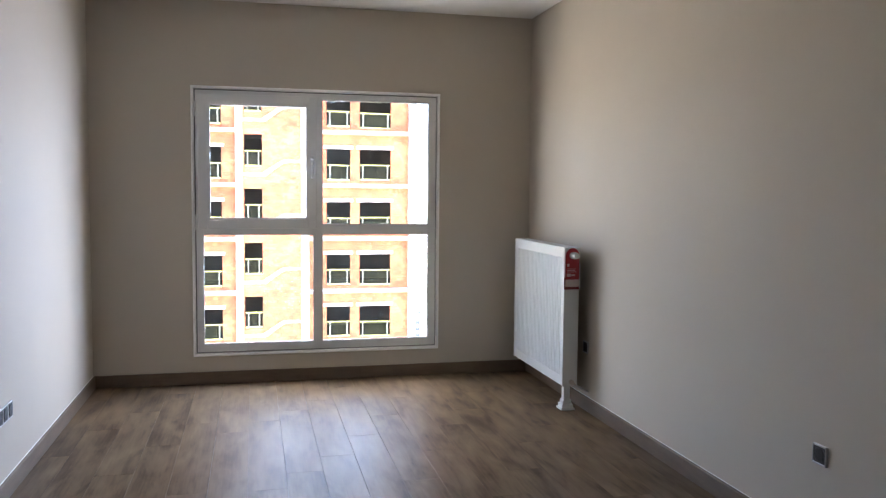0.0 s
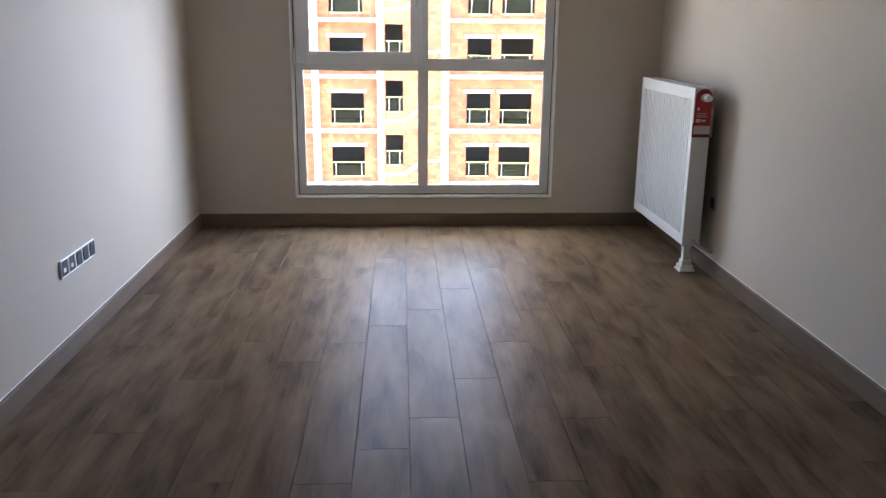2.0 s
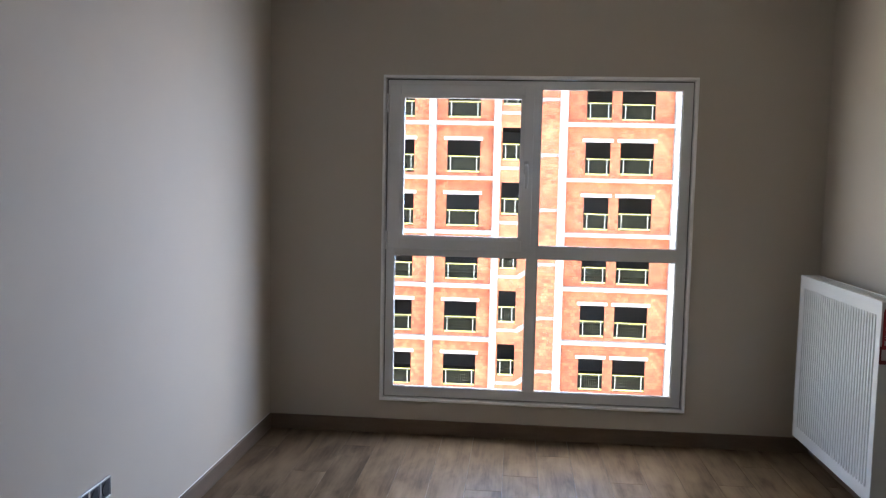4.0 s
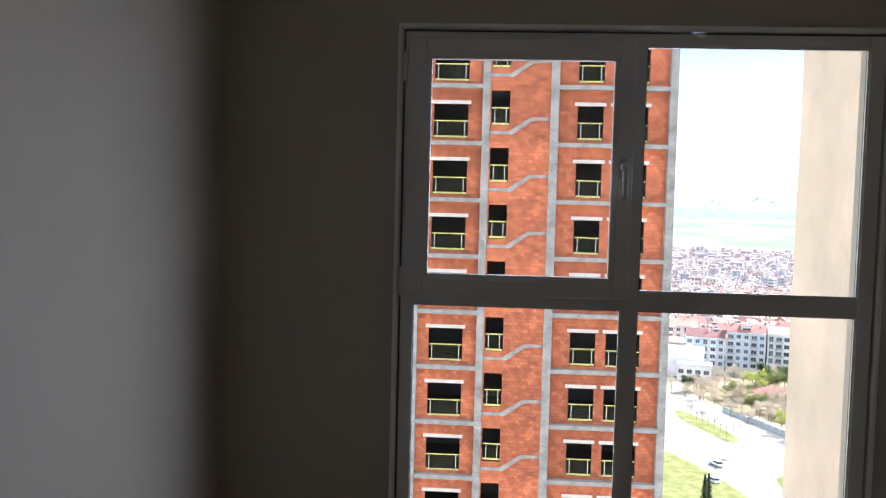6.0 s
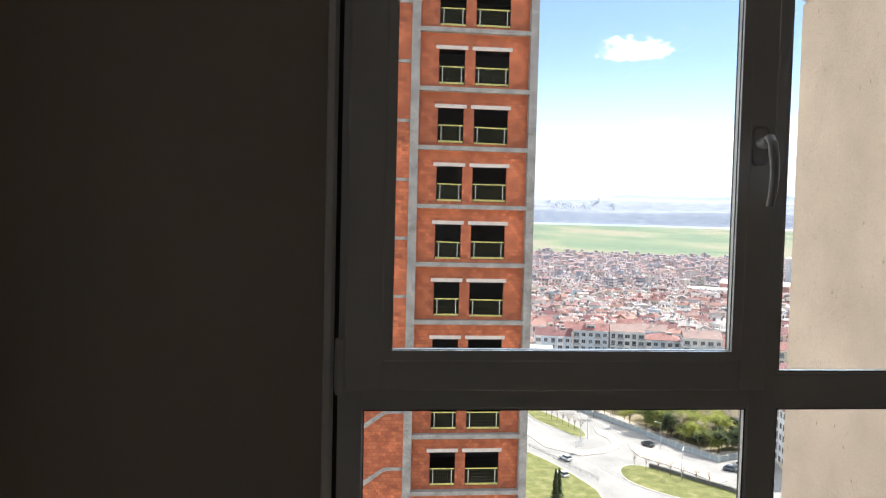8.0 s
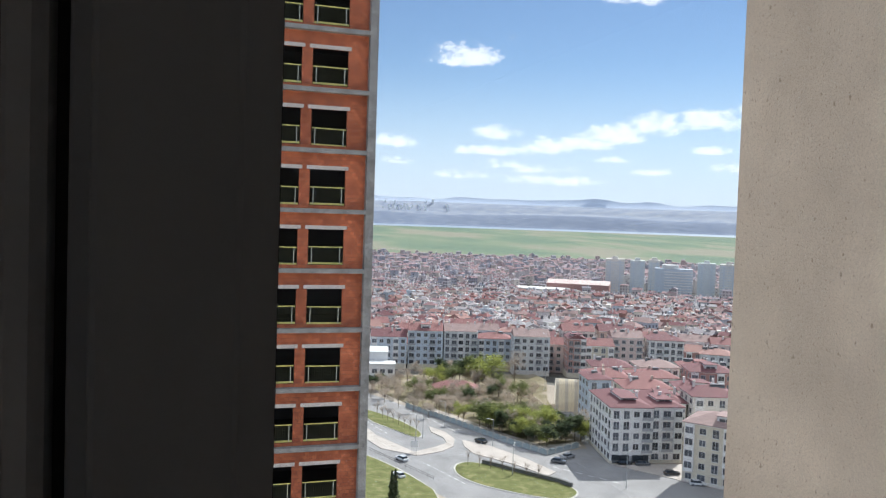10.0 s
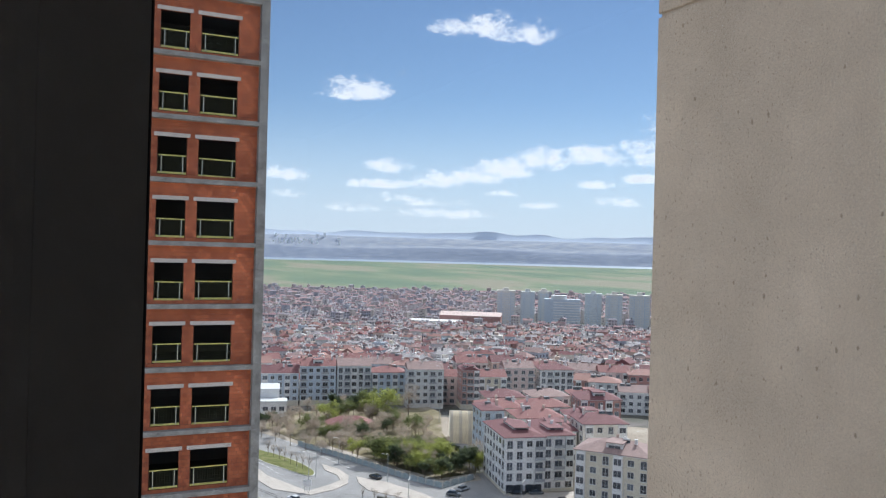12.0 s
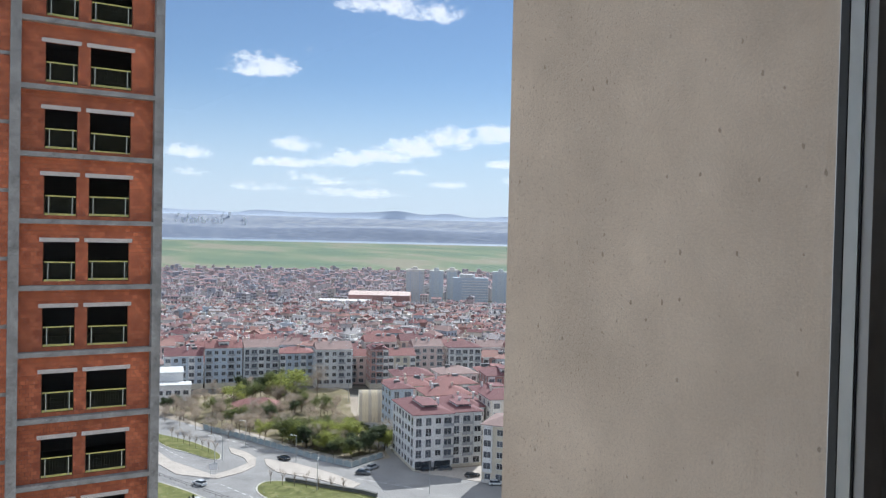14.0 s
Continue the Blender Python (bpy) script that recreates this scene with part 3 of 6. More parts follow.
tower_part("rear_wall", boxes((TXL, TXR, TY + 14, TY + 14.3, -66, LEVELS[-1])), M_BLOCK)
# dark backing that stands for the shade deep inside the bays
tower_part("partition", boxes((TXL + 0.3, TXR - 0.3, TY + 6.0, TY + 6.2, -66, LEVELS[-1] - 0.3)), M_BAYSHADE)

slab_right = mesh_of("floor_slab", boxes((4.16 - 3.8, 9.86 - 3.8, 0, 0.62, -0.22, 0), bevel=0.012), M_CONC)
slab_left = mesh_of("floor_slab", boxes((-3.02 - 3.8, 0.16 - 3.8, 0, 0.62, -0.22, 0), bevel=0.012), M_CONC)
slab_far = mesh_of("floor_slab", boxes((-6.7 - 3.8, -3.42 - 3.8, 0, 0.62, -0.22, 0), bevel=0.012), M_CONC)
slab_last = mesh_of("floor_slab", boxes((-9.2 - 3.8, -7.1 - 3.8, 0, 0.62, -0.22, 0), bevel=0.012), M_CONC)
deck = mesh_of("floor_deck", boxes((TXL + 0.3 - 3.8, TXR - 0.3 - 3.8, 0.62, 13.9, -0.22, -0.02)), M_BAYSHADE)


def infill(x0, x1, z0, z1, holes, rec=REC):
    """Block wall between x0 and x1 with openings (a, b, zb, zt) cut through it."""
    bm, x = bmesh.new(), x0
    for a, b, zb, zt in sorted(holes):
        box(bm, x, a, rec, rec + 0.2, z0, z1)
        box(bm, a, b, rec, rec + 0.2, z0, zb)
        box(bm, a, b, rec, rec + 0.2, zt, z1)
        x = b
    box(bm, x, x1, rec, rec + 0.2, z0, z1)
    bmesh.ops.translate(bm, verts=bm.verts, vec=(-3.8, 0, 0))
    return bm


OPEN_Z = (0.17, 1.98)
W_SMALL, W_BIG, W_LEFT, W_FAR = (5.17, 6.53), (7.05, 8.86), (-2.42, -0.58), (-6.05, -4.25)
in_right = mesh_of("block_infill", infill(4.16, 9.86, 0, 2.78, [(*W_SMALL, *OPEN_Z), (*W_BIG, *OPEN_Z)]), M_BLOCK)
in_left = mesh_of("block_infill", infill(-3.02, 0.16, 0, 2.78, [(*W_LEFT, *OPEN_Z)]), M_BLOCK)
in_far = mesh_of("block_infill", infill(-6.7, -3.42, 0, 2.78, [(*W_FAR, *OPEN_Z)]), M_BLOCK)
in_last = mesh_of("block_infill", infill(-9.2, -7.1, 0, 2.78, []), M_BLOCK)
# the stair bay: its openings sit at the half landings
ST_W, ST_Z = (0.63, 1.60), (0.86, 2.68)
in_stair = mesh_of("block_infill", infill(0.55, 3.72, 0, STOREY, [(*ST_W, *ST_Z)], REC_ST), M_BLOCK)


def stair_beam():
    """The stair's edge showing in the wall: flat, a straight flight up, flat, with board marks along its edges."""
    q = random.Random(21)
    prof = [(0.55, 0.55), (1.2, 0.55), (1.62, 0.56)]
    for k in range(1, 9):
        prof.append((1.62 + 0.135 * k + q.uniform(-0.02, 0.02), 0.56 + 0.092 * k + q.uniform(-0.015, 0.015)))
    prof += [(2.95, 1.31), (3.3, 1.29), (3.72, 1.30)]
    top, bot = [], []
    bm = bmesh.new()
    for y in (REC_ST - 0.03, REC_ST + 0.1):
        top.append([bm.verts.new((x - 3.8, y, z)) for x, z in prof])
        bot.append([bm.verts.new((x - 3.8, y, (0.55 + max(0, min(1, (x - 1.78) / 1.02)) * 0.75) - 0.17)) for x, z in prof])
    for k in range(len(prof) - 1):
        bm.faces.new((top[0][k], bot[0][k], bot[0][k + 1], top[0][k + 1]))
        bm.faces.new((top[0][k], top[0][k + 1], top[1][k + 1], top[1][k]))
        bm.faces.new((bot[0][k + 1], bot[0][k], bot[1][k], bot[1][k + 1]))
    return bm


beam = mesh_of("stair_edge_beam", stair_beam(), M_CONC)


def lintel(w):
    return mesh_of("lintel", boxes((w[0] - 0.17, w[1] + 0.13, REC - 0.03, REC + 0.02, OPEN_Z[1] - 0.01, OPEN_Z[1] + 0.18), bevel=0.008), M_LINTEL)


def rec_of(w):
    return REC_ST if w is ST_W else REC


def railing(w, zb):
    """The yellow top rail of a site guard rail."""
    return mesh_of("guard_rail", boxes((w[0] + 0.03 - 3.8, w[1] - 0.03 - 3.8, rec_of(w) + 0.02, rec_of(w) + 0.07, zb + 0.88, zb + 0.94), bevel=0.006), M_RAIL)


def toe_board(w, zb):
    return mesh_of("toe_board", boxes((w[0] + 0.03 - 3.8, w[1] - 0.03 - 3.8, rec_of(w) + 0.02, rec_of(w) + 0.07, zb + 0.03, zb + 0.13), bevel=0.006), M_RAIL)


def rail_post(x, zb, rec):
    return mesh_of("post", boxes((x - 0.02 - 3.8, x + 0.02 - 3.8, rec, rec + 0.05, zb + 0.05, zb + 0.9)), M_RAILGREY)


def rail_mesh(w, zb):
    a, b = w[0] + 0.03, w[1] - 0.03
    n = int((b - a) / 0.11)
    sp = [(a + (b - a) * k / n - 3.8 - 0.004, a + (b - a) * k / n - 3.8 + 0.004, rec_of(w) + 0.035, rec_of(w) + 0.05, zb + 0.1, zb + 0.9) for k in range(n + 1)]
    sp += [(a - 3.8, b - 3.8, rec_of(w) + 0.03, rec_of(w) + 0.045, zb + 0.13 + 0.17 * k - 0.004, zb + 0.13 + 0.17 * k + 0.004) for k in range(1, 5)]
    return mesh_of("mesh_panel", boxes(*sp), M_RAILMESH)


KINDS = []
for w, zb in ((W_SMALL, OPEN_Z[0]), (W_BIG, OPEN_Z[0]), (W_LEFT, OPEN_Z[0]), (W_FAR, OPEN_Z[0]), (ST_W, ST_Z[0])):
    KINDS.append((None if w is ST_W else lintel(w), railing(w, zb),
                  [("toe_board", toe_board(w, zb)), ("post", rail_post(w[0] + 0.19, zb, rec_of(w))), ("post", rail_post(w[1] - 0.19, zb, rec_of(w))), ("mesh_panel", rail_mesh(w, zb))]))
for me in (KINDS[0][0], KINDS[1][0], KINDS[2][0], KINDS[3][0]):
    for v in me.vertices:
        v.co.x -= 3.8
trng = random.Random(5)
for z in LEVELS:
    at = (3.8, TY, z)
    for me in (slab_right, slab_left, slab_far, slab_last):
        shared("floor_slab", me, at, tower)
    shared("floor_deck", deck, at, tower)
    if z < LEVELS[-1]:
        for me in (in_right, in_left, in_far, in_last, in_stair):
            shared("block_infill", me, at, tower)
        shared("stair_edge_beam", beam, at, tower)
        for li, ra, rest in KINDS:
            if li:
                shared("lintel", li, at, tower)
            r = shared("guard_rail", ra, at, tower)
            if trng.random() < 0.5:
                r.rotation_euler = (0, trng.uniform(-0.022, 0.022), 0)
            for nm, me in rest:
                o2 = new(nm, me)
                o2.parent = r

tower.location.x += 0.03

# ---- ground: one sheet from the yard to the far hills ----
GZ = -66.0
PROFILE = [(0, -66), (335, -66), (430, -71), (1000, -84), (1760, -90), (4150, -57), (4380, -50), (4460, -18), (4560, 20), (4720, 44), (4800, 72), (4840, 60), (4900, 60), (4965, 104)]


def ground_z(r, az=0.0):
    z = PROFILE[-1][1]
    for (r0, z0), (r1, z1) in zip(PROFILE, PROFILE[1:]):
        if r <= r1:
            z = z0 + (z1 - z0) * (r - r0) / (r1 - r0)
            break
    if r > 4840:
        return z + max(0.0, (r - 4900) / 65) * (10 + 26 * noise.noise((az * 9, 2.0, 0)) + 14 * noise.noise((az * 31, 5.0, 3)))
    if r > 4400:
        z += (noise.noise((az * 5, r * 0.004, 0)) * 22 + noise.noise((az * 23, r * 0.01, 3)) * 4) * min(1, (r - 4400) / 150)
    return z


def land_mat(name, cols, scale, stretch=(1, 1, 1), rough=0.95, spread=0.32):
    m = bpy.data.materials.new(name)
    m.use_nodes = True
    t = m.node_tree
    b = t.nodes["Principled BSDF"]
    co = t.nodes.new("ShaderNodeTexCoord")
    mp = nd(t, "ShaderNodeMapping", i_Scale=stretch, i_Rotation=(0, 0, 0.45))
    n = nd(t, "ShaderNodeTexNoise", i_Scale=scale, i_Detail=7.0, i_Roughness=0.6)
    t.links.new(co.outputs["Object"], mp.inputs[0])
    t.links.new(mp.outputs[0], n.inputs["Vector"])
    r = t.nodes.new("ShaderNodeValToRGB")
    for k, c in enumerate(cols):
        e = r.color_ramp.elements[k] if k < 2 else r.color_ramp.elements.new(0.5)
        e.color = (*c, 1)
    for k, e in enumerate(sorted(r.color_ramp.elements, key=lambda q: q.position)):
        e.position = 0.5 - spread / 2 + spread * k / (len(cols) - 1)
    t.links.new(n.outputs[0], r.inputs[0])
    t.links.new(r.outputs[0], b.inputs["Base Color"])
    b.inputs["Roughness"].default_value = rough
    b.inputs["Specular IOR Level"].default_value = 0.1
    return m


M_YARD = land_mat("spring_grass", [(0.13, 0.135, 0.055), (0.26, 0.25, 0.115), (0.17, 0.185, 0.07)], 0.35)
M_TOWN = land_mat("town_ground", [(0.09, 0.085, 0.08), (0.22, 0.20, 0.19), (0.13, 0.13, 0.11)], 0.05)
M_FIELD = land_mat("green_fields", [(0.15, 0.21, 0.15), (0.27, 0.26, 0.20), (0.20, 0.25, 0.165)], 0.0032, (1.0, 0.45, 1), spread=0.13)
M_LAKE = mat("lake_water", (0.33, 0.40, 0.48), rough=0.35, var=0.03, scale=0.002, fine=0.02, bump=0)
# distance haze is put into the blue-grey colours of shore, hills and mountains
M_SHORE = land_mat("hazed_far_shore", [(0.19, 0.23, 0.31), (0.27, 0.31, 0.38), (0.22, 0.26, 0.34)], 0.016, (1, 1, 6), spread=0.25)
M_HILL = land_mat("hazed_far_hills", [(0.25, 0.29, 0.37), (0.36, 0.39, 0.44), (0.30, 0.34, 0.41)], 0.016, (1, 1, 6), spread=0.25)
M_RANGE = land_mat("hazed_mountain_range", [(0.52, 0.60, 0.72), (0.58, 0.66, 0.77)], 0.004)
# near ground, coloured pale beige to throw warm light up at fin and room
M_BOUNCEGROUND = land_mat("pale_bounce_ground", [(0.30, 0.26, 0.21), (0.46, 0.41, 0.34), (0.38, 0.33, 0.27)], 0.06)
LAND = [M_BOUNCEGROUND, M_TOWN, M_FIELD, M_LAKE, M_SHORE, M_HILL, M_RANGE]
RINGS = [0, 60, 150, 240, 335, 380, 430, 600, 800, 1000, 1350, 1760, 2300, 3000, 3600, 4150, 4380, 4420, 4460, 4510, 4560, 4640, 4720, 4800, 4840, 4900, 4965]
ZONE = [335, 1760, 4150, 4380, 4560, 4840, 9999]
gb = bmesh.new()
prev, N = None, 540
for k, r in enumerate(RINGS):
    ring = [gb.verts.new((r * math.sin(a * math.tau / N), r * math.cos(a * math.tau / N), ground_z(r, a * math.tau / N))) for a in range(N)] if r else [gb.verts.new((0, 0, GZ))]
    if prev:
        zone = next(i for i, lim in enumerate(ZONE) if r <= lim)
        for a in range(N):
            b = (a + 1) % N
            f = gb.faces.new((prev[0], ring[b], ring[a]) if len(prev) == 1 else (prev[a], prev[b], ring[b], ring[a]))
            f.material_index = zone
            f.smooth = True
    prev = ring
gme = mesh_of("ground", gb, LAND)
for p in gme.polygons:
    if p.normal.z < 0:
        gme.flip_normals()
        break
tagged(part("ground", gme, None), "ground sloping from grass through town to fields, lake and hills", "ground", kind="structure")

M_ASPHALT = mat("sun_bleached_asphalt", (0.29, 0.285, 0.28), rough=0.9, var=0.12, scale=0.12, fine=3.0, bump=0.1)
M_KERB = mat("pale_concrete_kerb", (0.58, 0.56, 0.51), rough=0.9, var=0.1, scale=0.5)
M_PAVE = mat("pale_paving", (0.50, 0.45, 0.40), rough=0.9, var=0.1, scale=0.3)
M_LINE = mat("road_paint", (0.72, 0.72, 0.70), rough=0.8, var=0.06)


def sheet(pts, z0, z1):
    """A flat slab with the given outline between two heights."""
    bm = bmesh.new()
    lo = [bm.verts.new((x, y, z0)) for x, y in pts]
    hi = [bm.verts.new((x, y, z1)) for x, y in pts]
    bm.faces.new(hi)
    for k in range(len(pts)):
        j = (k + 1) % len(pts)
        bm.faces.new((lo[k], lo[j], hi[j], hi[k]))
    bmesh.ops.recalc_face_normals(bm, faces=bm.faces)
    return bm


def smooth_ring(pts, rounds=2):
    for _ in range(rounds):
        q = []
        for (a, b), (c, d) in zip(pts, pts[1:] + pts[:1]):
            q += [(a * 0.75 + c * 0.25, b * 0.75 + d * 0.25), (a * 0.25 + c * 0.75, b * 0.25 + d * 0.75)]
        pts = q
    return pts


def grow(pts, d):
    cx, cy = sum(p[0] for p in pts) / len(pts), sum(p[1] for p in pts) / len(pts)
    return [(x + (x - cx) / math.hypot(x - cx, y - cy) * d, y + (y - cy) / math.hypot(x - cx, y - cy) * d) for x, y in pts]


ROAD = [(70, 300), (82, 268), (97, 227), (104, 212), (118, 214), (123, 232), (132, 262), (136, 260), (127, 232), (119, 200), (128, 184), (160, 150), (150, 120), (100, 120), (66, 178), (54, 205), (44, 240), (48, 290)]
tagged(part("road", sheet(ROAD, GZ - 0.5, GZ + 0.03), M_ASPHALT), "wide sunlit grey asphalt road junction", "road", kind="structure")
PAVES = [[(78.9, 246.8), (82.0, 239.7), (82.4, 231.6), (79.5, 224.0), (74.3, 219.6), (66.3, 217.0), (66.6, 220.8), (74.5, 224.6), (78.6, 227.9), (79.4, 233.4), (77.6, 240.0)],
         [(84.2, 229.8), (90.5, 221.4), (95.6, 208.2), (98.6, 195.0), (95.0, 192.6), (90.4, 203.5), (82.7, 215.6), (82.6, 223.4)],
         [(84, 270), (99, 229), (105, 214), (117, 216), (119, 221), (106, 219), (101, 231), (87, 272)], [(117, 198), (128, 182), (140, 165), (143, 167), (137, 194), (126, 196)],
         [(52, 262), (58, 262), (60, 240), (66.5, 221), (66.2, 217.2), (58, 226)]]
for p in PAVES:
    tagged(part("pavement", sheet(p, GZ - 0.4, GZ + 0.18), M_PAVE), "pale paved footway with a kerb", "pavement", kind="structure")
ISLANDS = [[(62, 276), (66.5, 268), (71, 258), (74.2, 244), (73.8, 237), (70.8, 234.4), (66.6, 246), (61.5, 258)],
           [(73, 205), (77.2, 209.1), (82.7, 205.8), (89.7, 196.2), (95, 188.7), (98, 179), (90.4, 174), (76.5, 187.1), (72.0, 196.7)], [(44, 232), (52, 222), (59, 204), (64, 180), (40, 160), (30, 230)]]
for p in ISLANDS:
    p = smooth_ring(p)
    isl = tagged(part("traffic_island", sheet(grow(p, 0.45), GZ - 0.3, GZ + 0.19), M_KERB), "grass traffic island with a pale kerb", "traffic island", kind="structure")
    part("grass", sheet(p, GZ + 0.1, GZ + 0.24), M_YARD, isl, "short spring grass")
LAWN = [(82, 274), (90, 252), (99, 226), (105, 213.5), (117, 218), (124, 240), (134, 275), (150, 310), (150, 322), (88, 330), (74, 306)]
M_LAWN = land_mat("worn_park_lawn", [(0.15, 0.13, 0.085), (0.38, 0.32, 0.25), (0.23, 0.20, 0.12)], 0.14)
tagged(part("park_lawn", sheet(LAWN, GZ - 0.4, GZ + 0.12), M_LAWN), "worn spring lawn with bare earth paths", "lawn", kind="structure")
lines = bmesh.new()
for a, b, n in (((75, 286), (86, 238), 12), ((59, 268), (64, 240), 8), ((66, 212), (72, 190), 7), ((100, 200), (112, 182), 6)):
    for k in range(n):
        f0, f1 = k / n, (k + 0.55) / n
        x0, y0, x1, y1 = a[0] + (b[0] - a[0]) * f0, a[1] + (b[1] - a[1]) * f0, a[0] + (b[0] - a[0]) * f1, a[1] + (b[1] - a[1]) * f1
        L = math.hypot(x1 - x0, y1 - y0)
        nx, ny = -(y1 - y0) / L * 0.12, (x1 - x0) / L * 0.12
        vs = [lines.verts.new(v) for v in ((x0 + nx, y0 + ny, GZ + 0.036), (x0 - nx, y0 - ny, GZ + 0.036), (x1 - nx, y1 - ny, GZ + 0.036), (x1 + nx, y1 + ny, GZ + 0.036))]
        lines.faces.new(vs)
tagged(part("road_marking", lines, M_LINE), "white dashed lane markings on the asphalt", "road marking", kind="structure")

# ---- houses ----
rng = random.Random(7)
WALL_COLS = [(0.74, 0.70, 0.64), (0.68, 0.62, 0.50), (0.80, 0.78, 0.76), (0.66, 0.53, 0.45), (0.56, 0.62, 0.68), (0.74, 0.60, 0.55), (0.44, 0.25, 0.22), (0.68, 0.69, 0.68)]
M_WALLS = [mat("render_" + n, c, rough=0.9, var=0.06, scale=0.35, fine=4.0, bump=0.1, dist=0.01, spec=0.2) for n, c in
           zip(("ivory", "sand", "white", "clay", "blue_grey", "rose", "maroon", "pale_grey"), WALL_COLS)]
ROOF_COLS = [(0.28, 0.125, 0.115), (0.36, 0.20, 0.17), (0.20, 0.085, 0.088), (0.33, 0.23, 0.21), (0.36, 0.34, 0.34)]
M_ROOFS = [mat("roof_" + n, c, rough=0.85, var=0.12, scale=0.6, fine=3.0, bump=0.4, dist=0.05, stretch=(1, 1, 1)) for n, c in
           zip(("red_tile", "orange_tile", "dark_red_tile", "brown_tile", "grey_sheet"), ROOF_COLS)]
M_PANE = mat("dark_window_glass", (0.035, 0.045, 0.055), rough=0.12, var=0.3, scale=0.4, bump=0)
M_WFRAME = mat("white_window_frame", (0.70, 0.70, 0.68), rough=0.5, var=0.04)


M_HOUSEPANE = mat("curtained_window_glass", (0.085, 0.095, 0.11), rough=0.15, var=0.34, scale=0.5, bump=0, per_object=0.35)
# town panes: a lighter grey with distance haze in the colour
M_TOWNPANE = mat("hazy_town_window", (0.15, 0.15, 0.165), rough=0.8, var=0.2, scale=0.1, bump=0, spec=0.1)
M_BALCONY = mat("grey_balcony_front", (0.42, 0.43, 0.44), rough=0.6, var=0.06)


def window_mesh(w, h, kind="plain"):
    """Frame with a mullion, dark glass set back in it and a sill; a balcony adds a slab with a railing, a french window a bar grille."""
    bm = bmesh.new()
    t = 0.07
    for s in ((-w / 2, -w / 2 + t, -0.06, 0.02, 0, h), (w / 2 - t, w / 2, -0.06, 0.02, 0, h), (-w / 2, w / 2, -0.06, 0.02, 0, t), (-w / 2, w / 2, -0.06, 0.02, h - t, h), (-0.04, 0.04, -0.05, 0.02, 0, h)):
        box(bm, *s)
    box(bm, -w / 2 - 0.1, w / 2 + 0.1, -0.14, 0.0, -0.09, -0.002)
    n = len(bm.faces)
    box(bm, -w / 2 + 0.02, w / 2 - 0.02, -0.03, 0.015, 0.02, h - 0.02)
    bm.faces.ensure_lookup_table()
    for f in bm.faces[n:]:
        f.material_index = 1
    n = len(bm.faces)
    if kind == "balcony":
        box(bm, -w / 2 - 0.45, w / 2 + 0.45, -1.05, 0.0, -0.42, -0.26)
        m = len(bm.faces)
        for k in range(9):
            x = -w / 2 - 0.43 + (w + 0.86) * k / 8
            box(bm, x - 0.03, x + 0.03, -1.03, -0.98, -0.26, 0.62)
        box(bm, -w / 2 - 0.45, w / 2 + 0.45, -1.05, -0.97, 0.62, 0.70)
        box(bm, -w / 2 - 0.40, w / 2 + 0.40, -1.00, -0.985, -0.2, 0.55)
        bm.faces.ensure_lookup_table()
        for f in bm.faces[m:]:
            f.material_index = 2
    elif kind == "french":
        box(bm, -w / 2 - 0.05, w / 2 + 0.05, -0.22, -0.16, 0.85, 0.92)
        for k in range(6):
            x = -w / 2 + w * k / 5
            box(bm, x - 0.02, x + 0.02, -0.21, -0.17, 0.0, 0.9)
        bm.faces.ensure_lookup_table()
        for f in bm.faces[n:]:
            f.material_index = 2
    return mesh_of("window", bm, [M_WFRAME, M_HOUSEPANE, M_BALCONY])


WIN = [window_mesh(2.1, 1.75), window_mesh(1.7, 1.65), window_mesh(2.3, 2.1, "balcony"), window_mesh(1.7, 2.25, "french")]


def roof_mesh(w, d, h, over=0.5, kind="hip"):
    bm = bmesh.new()
    a, b = w / 2 + over, d / 2 + over
    lo = [bm.verts.new(p) for p in ((-a, -b, -0.18), (a, -b, -0.18), (a, b, -0.18), (-a, b, -0.18))]
    ev = [bm.verts.new(p) for p in ((-a, -b, 0), (a, -b, 0), (a, b, 0), (-a, b, 0))]
    cut = (min(a, b) * 0.9 if kind == "hip" else 0)
    rid = [bm.verts.new(p) for p in (((-a + cut, 0, h), (a - cut, 0, h)) if a >= b else ((0, -b + cut, h), (0, b - cut, h)))]
    bm.faces.new(lo[::-1])
    for k in range(4):
        bm.faces.new((lo[k], lo[(k + 1) % 4], ev[(k + 1) % 4], ev[k]))
    if a >= b:
        for f in ((ev[0], ev[1], rid[1], rid[0]), (ev[1], ev[2], rid[1]), (ev[2], ev[3], rid[0], rid[1]), (ev[3], ev[0], rid[0])):
            bm.faces.new(f)
    else:
        for f in ((ev[0], ev[1], rid[0]), (ev[1], ev[2], rid[1], rid[0]), (ev[2], ev[3], rid[1]), (ev[3], ev[0], rid[0], rid[1])):
            bm.faces.new(f)
    return bm


COLOUR_WORD = ["ivory", "sand", "white", "clay-pink", "blue-grey", "rose", "maroon", "pale grey"]
ROOF_WORD = ["red tile", "orange tile", "dark red tile", "brown tile", "grey sheet"]


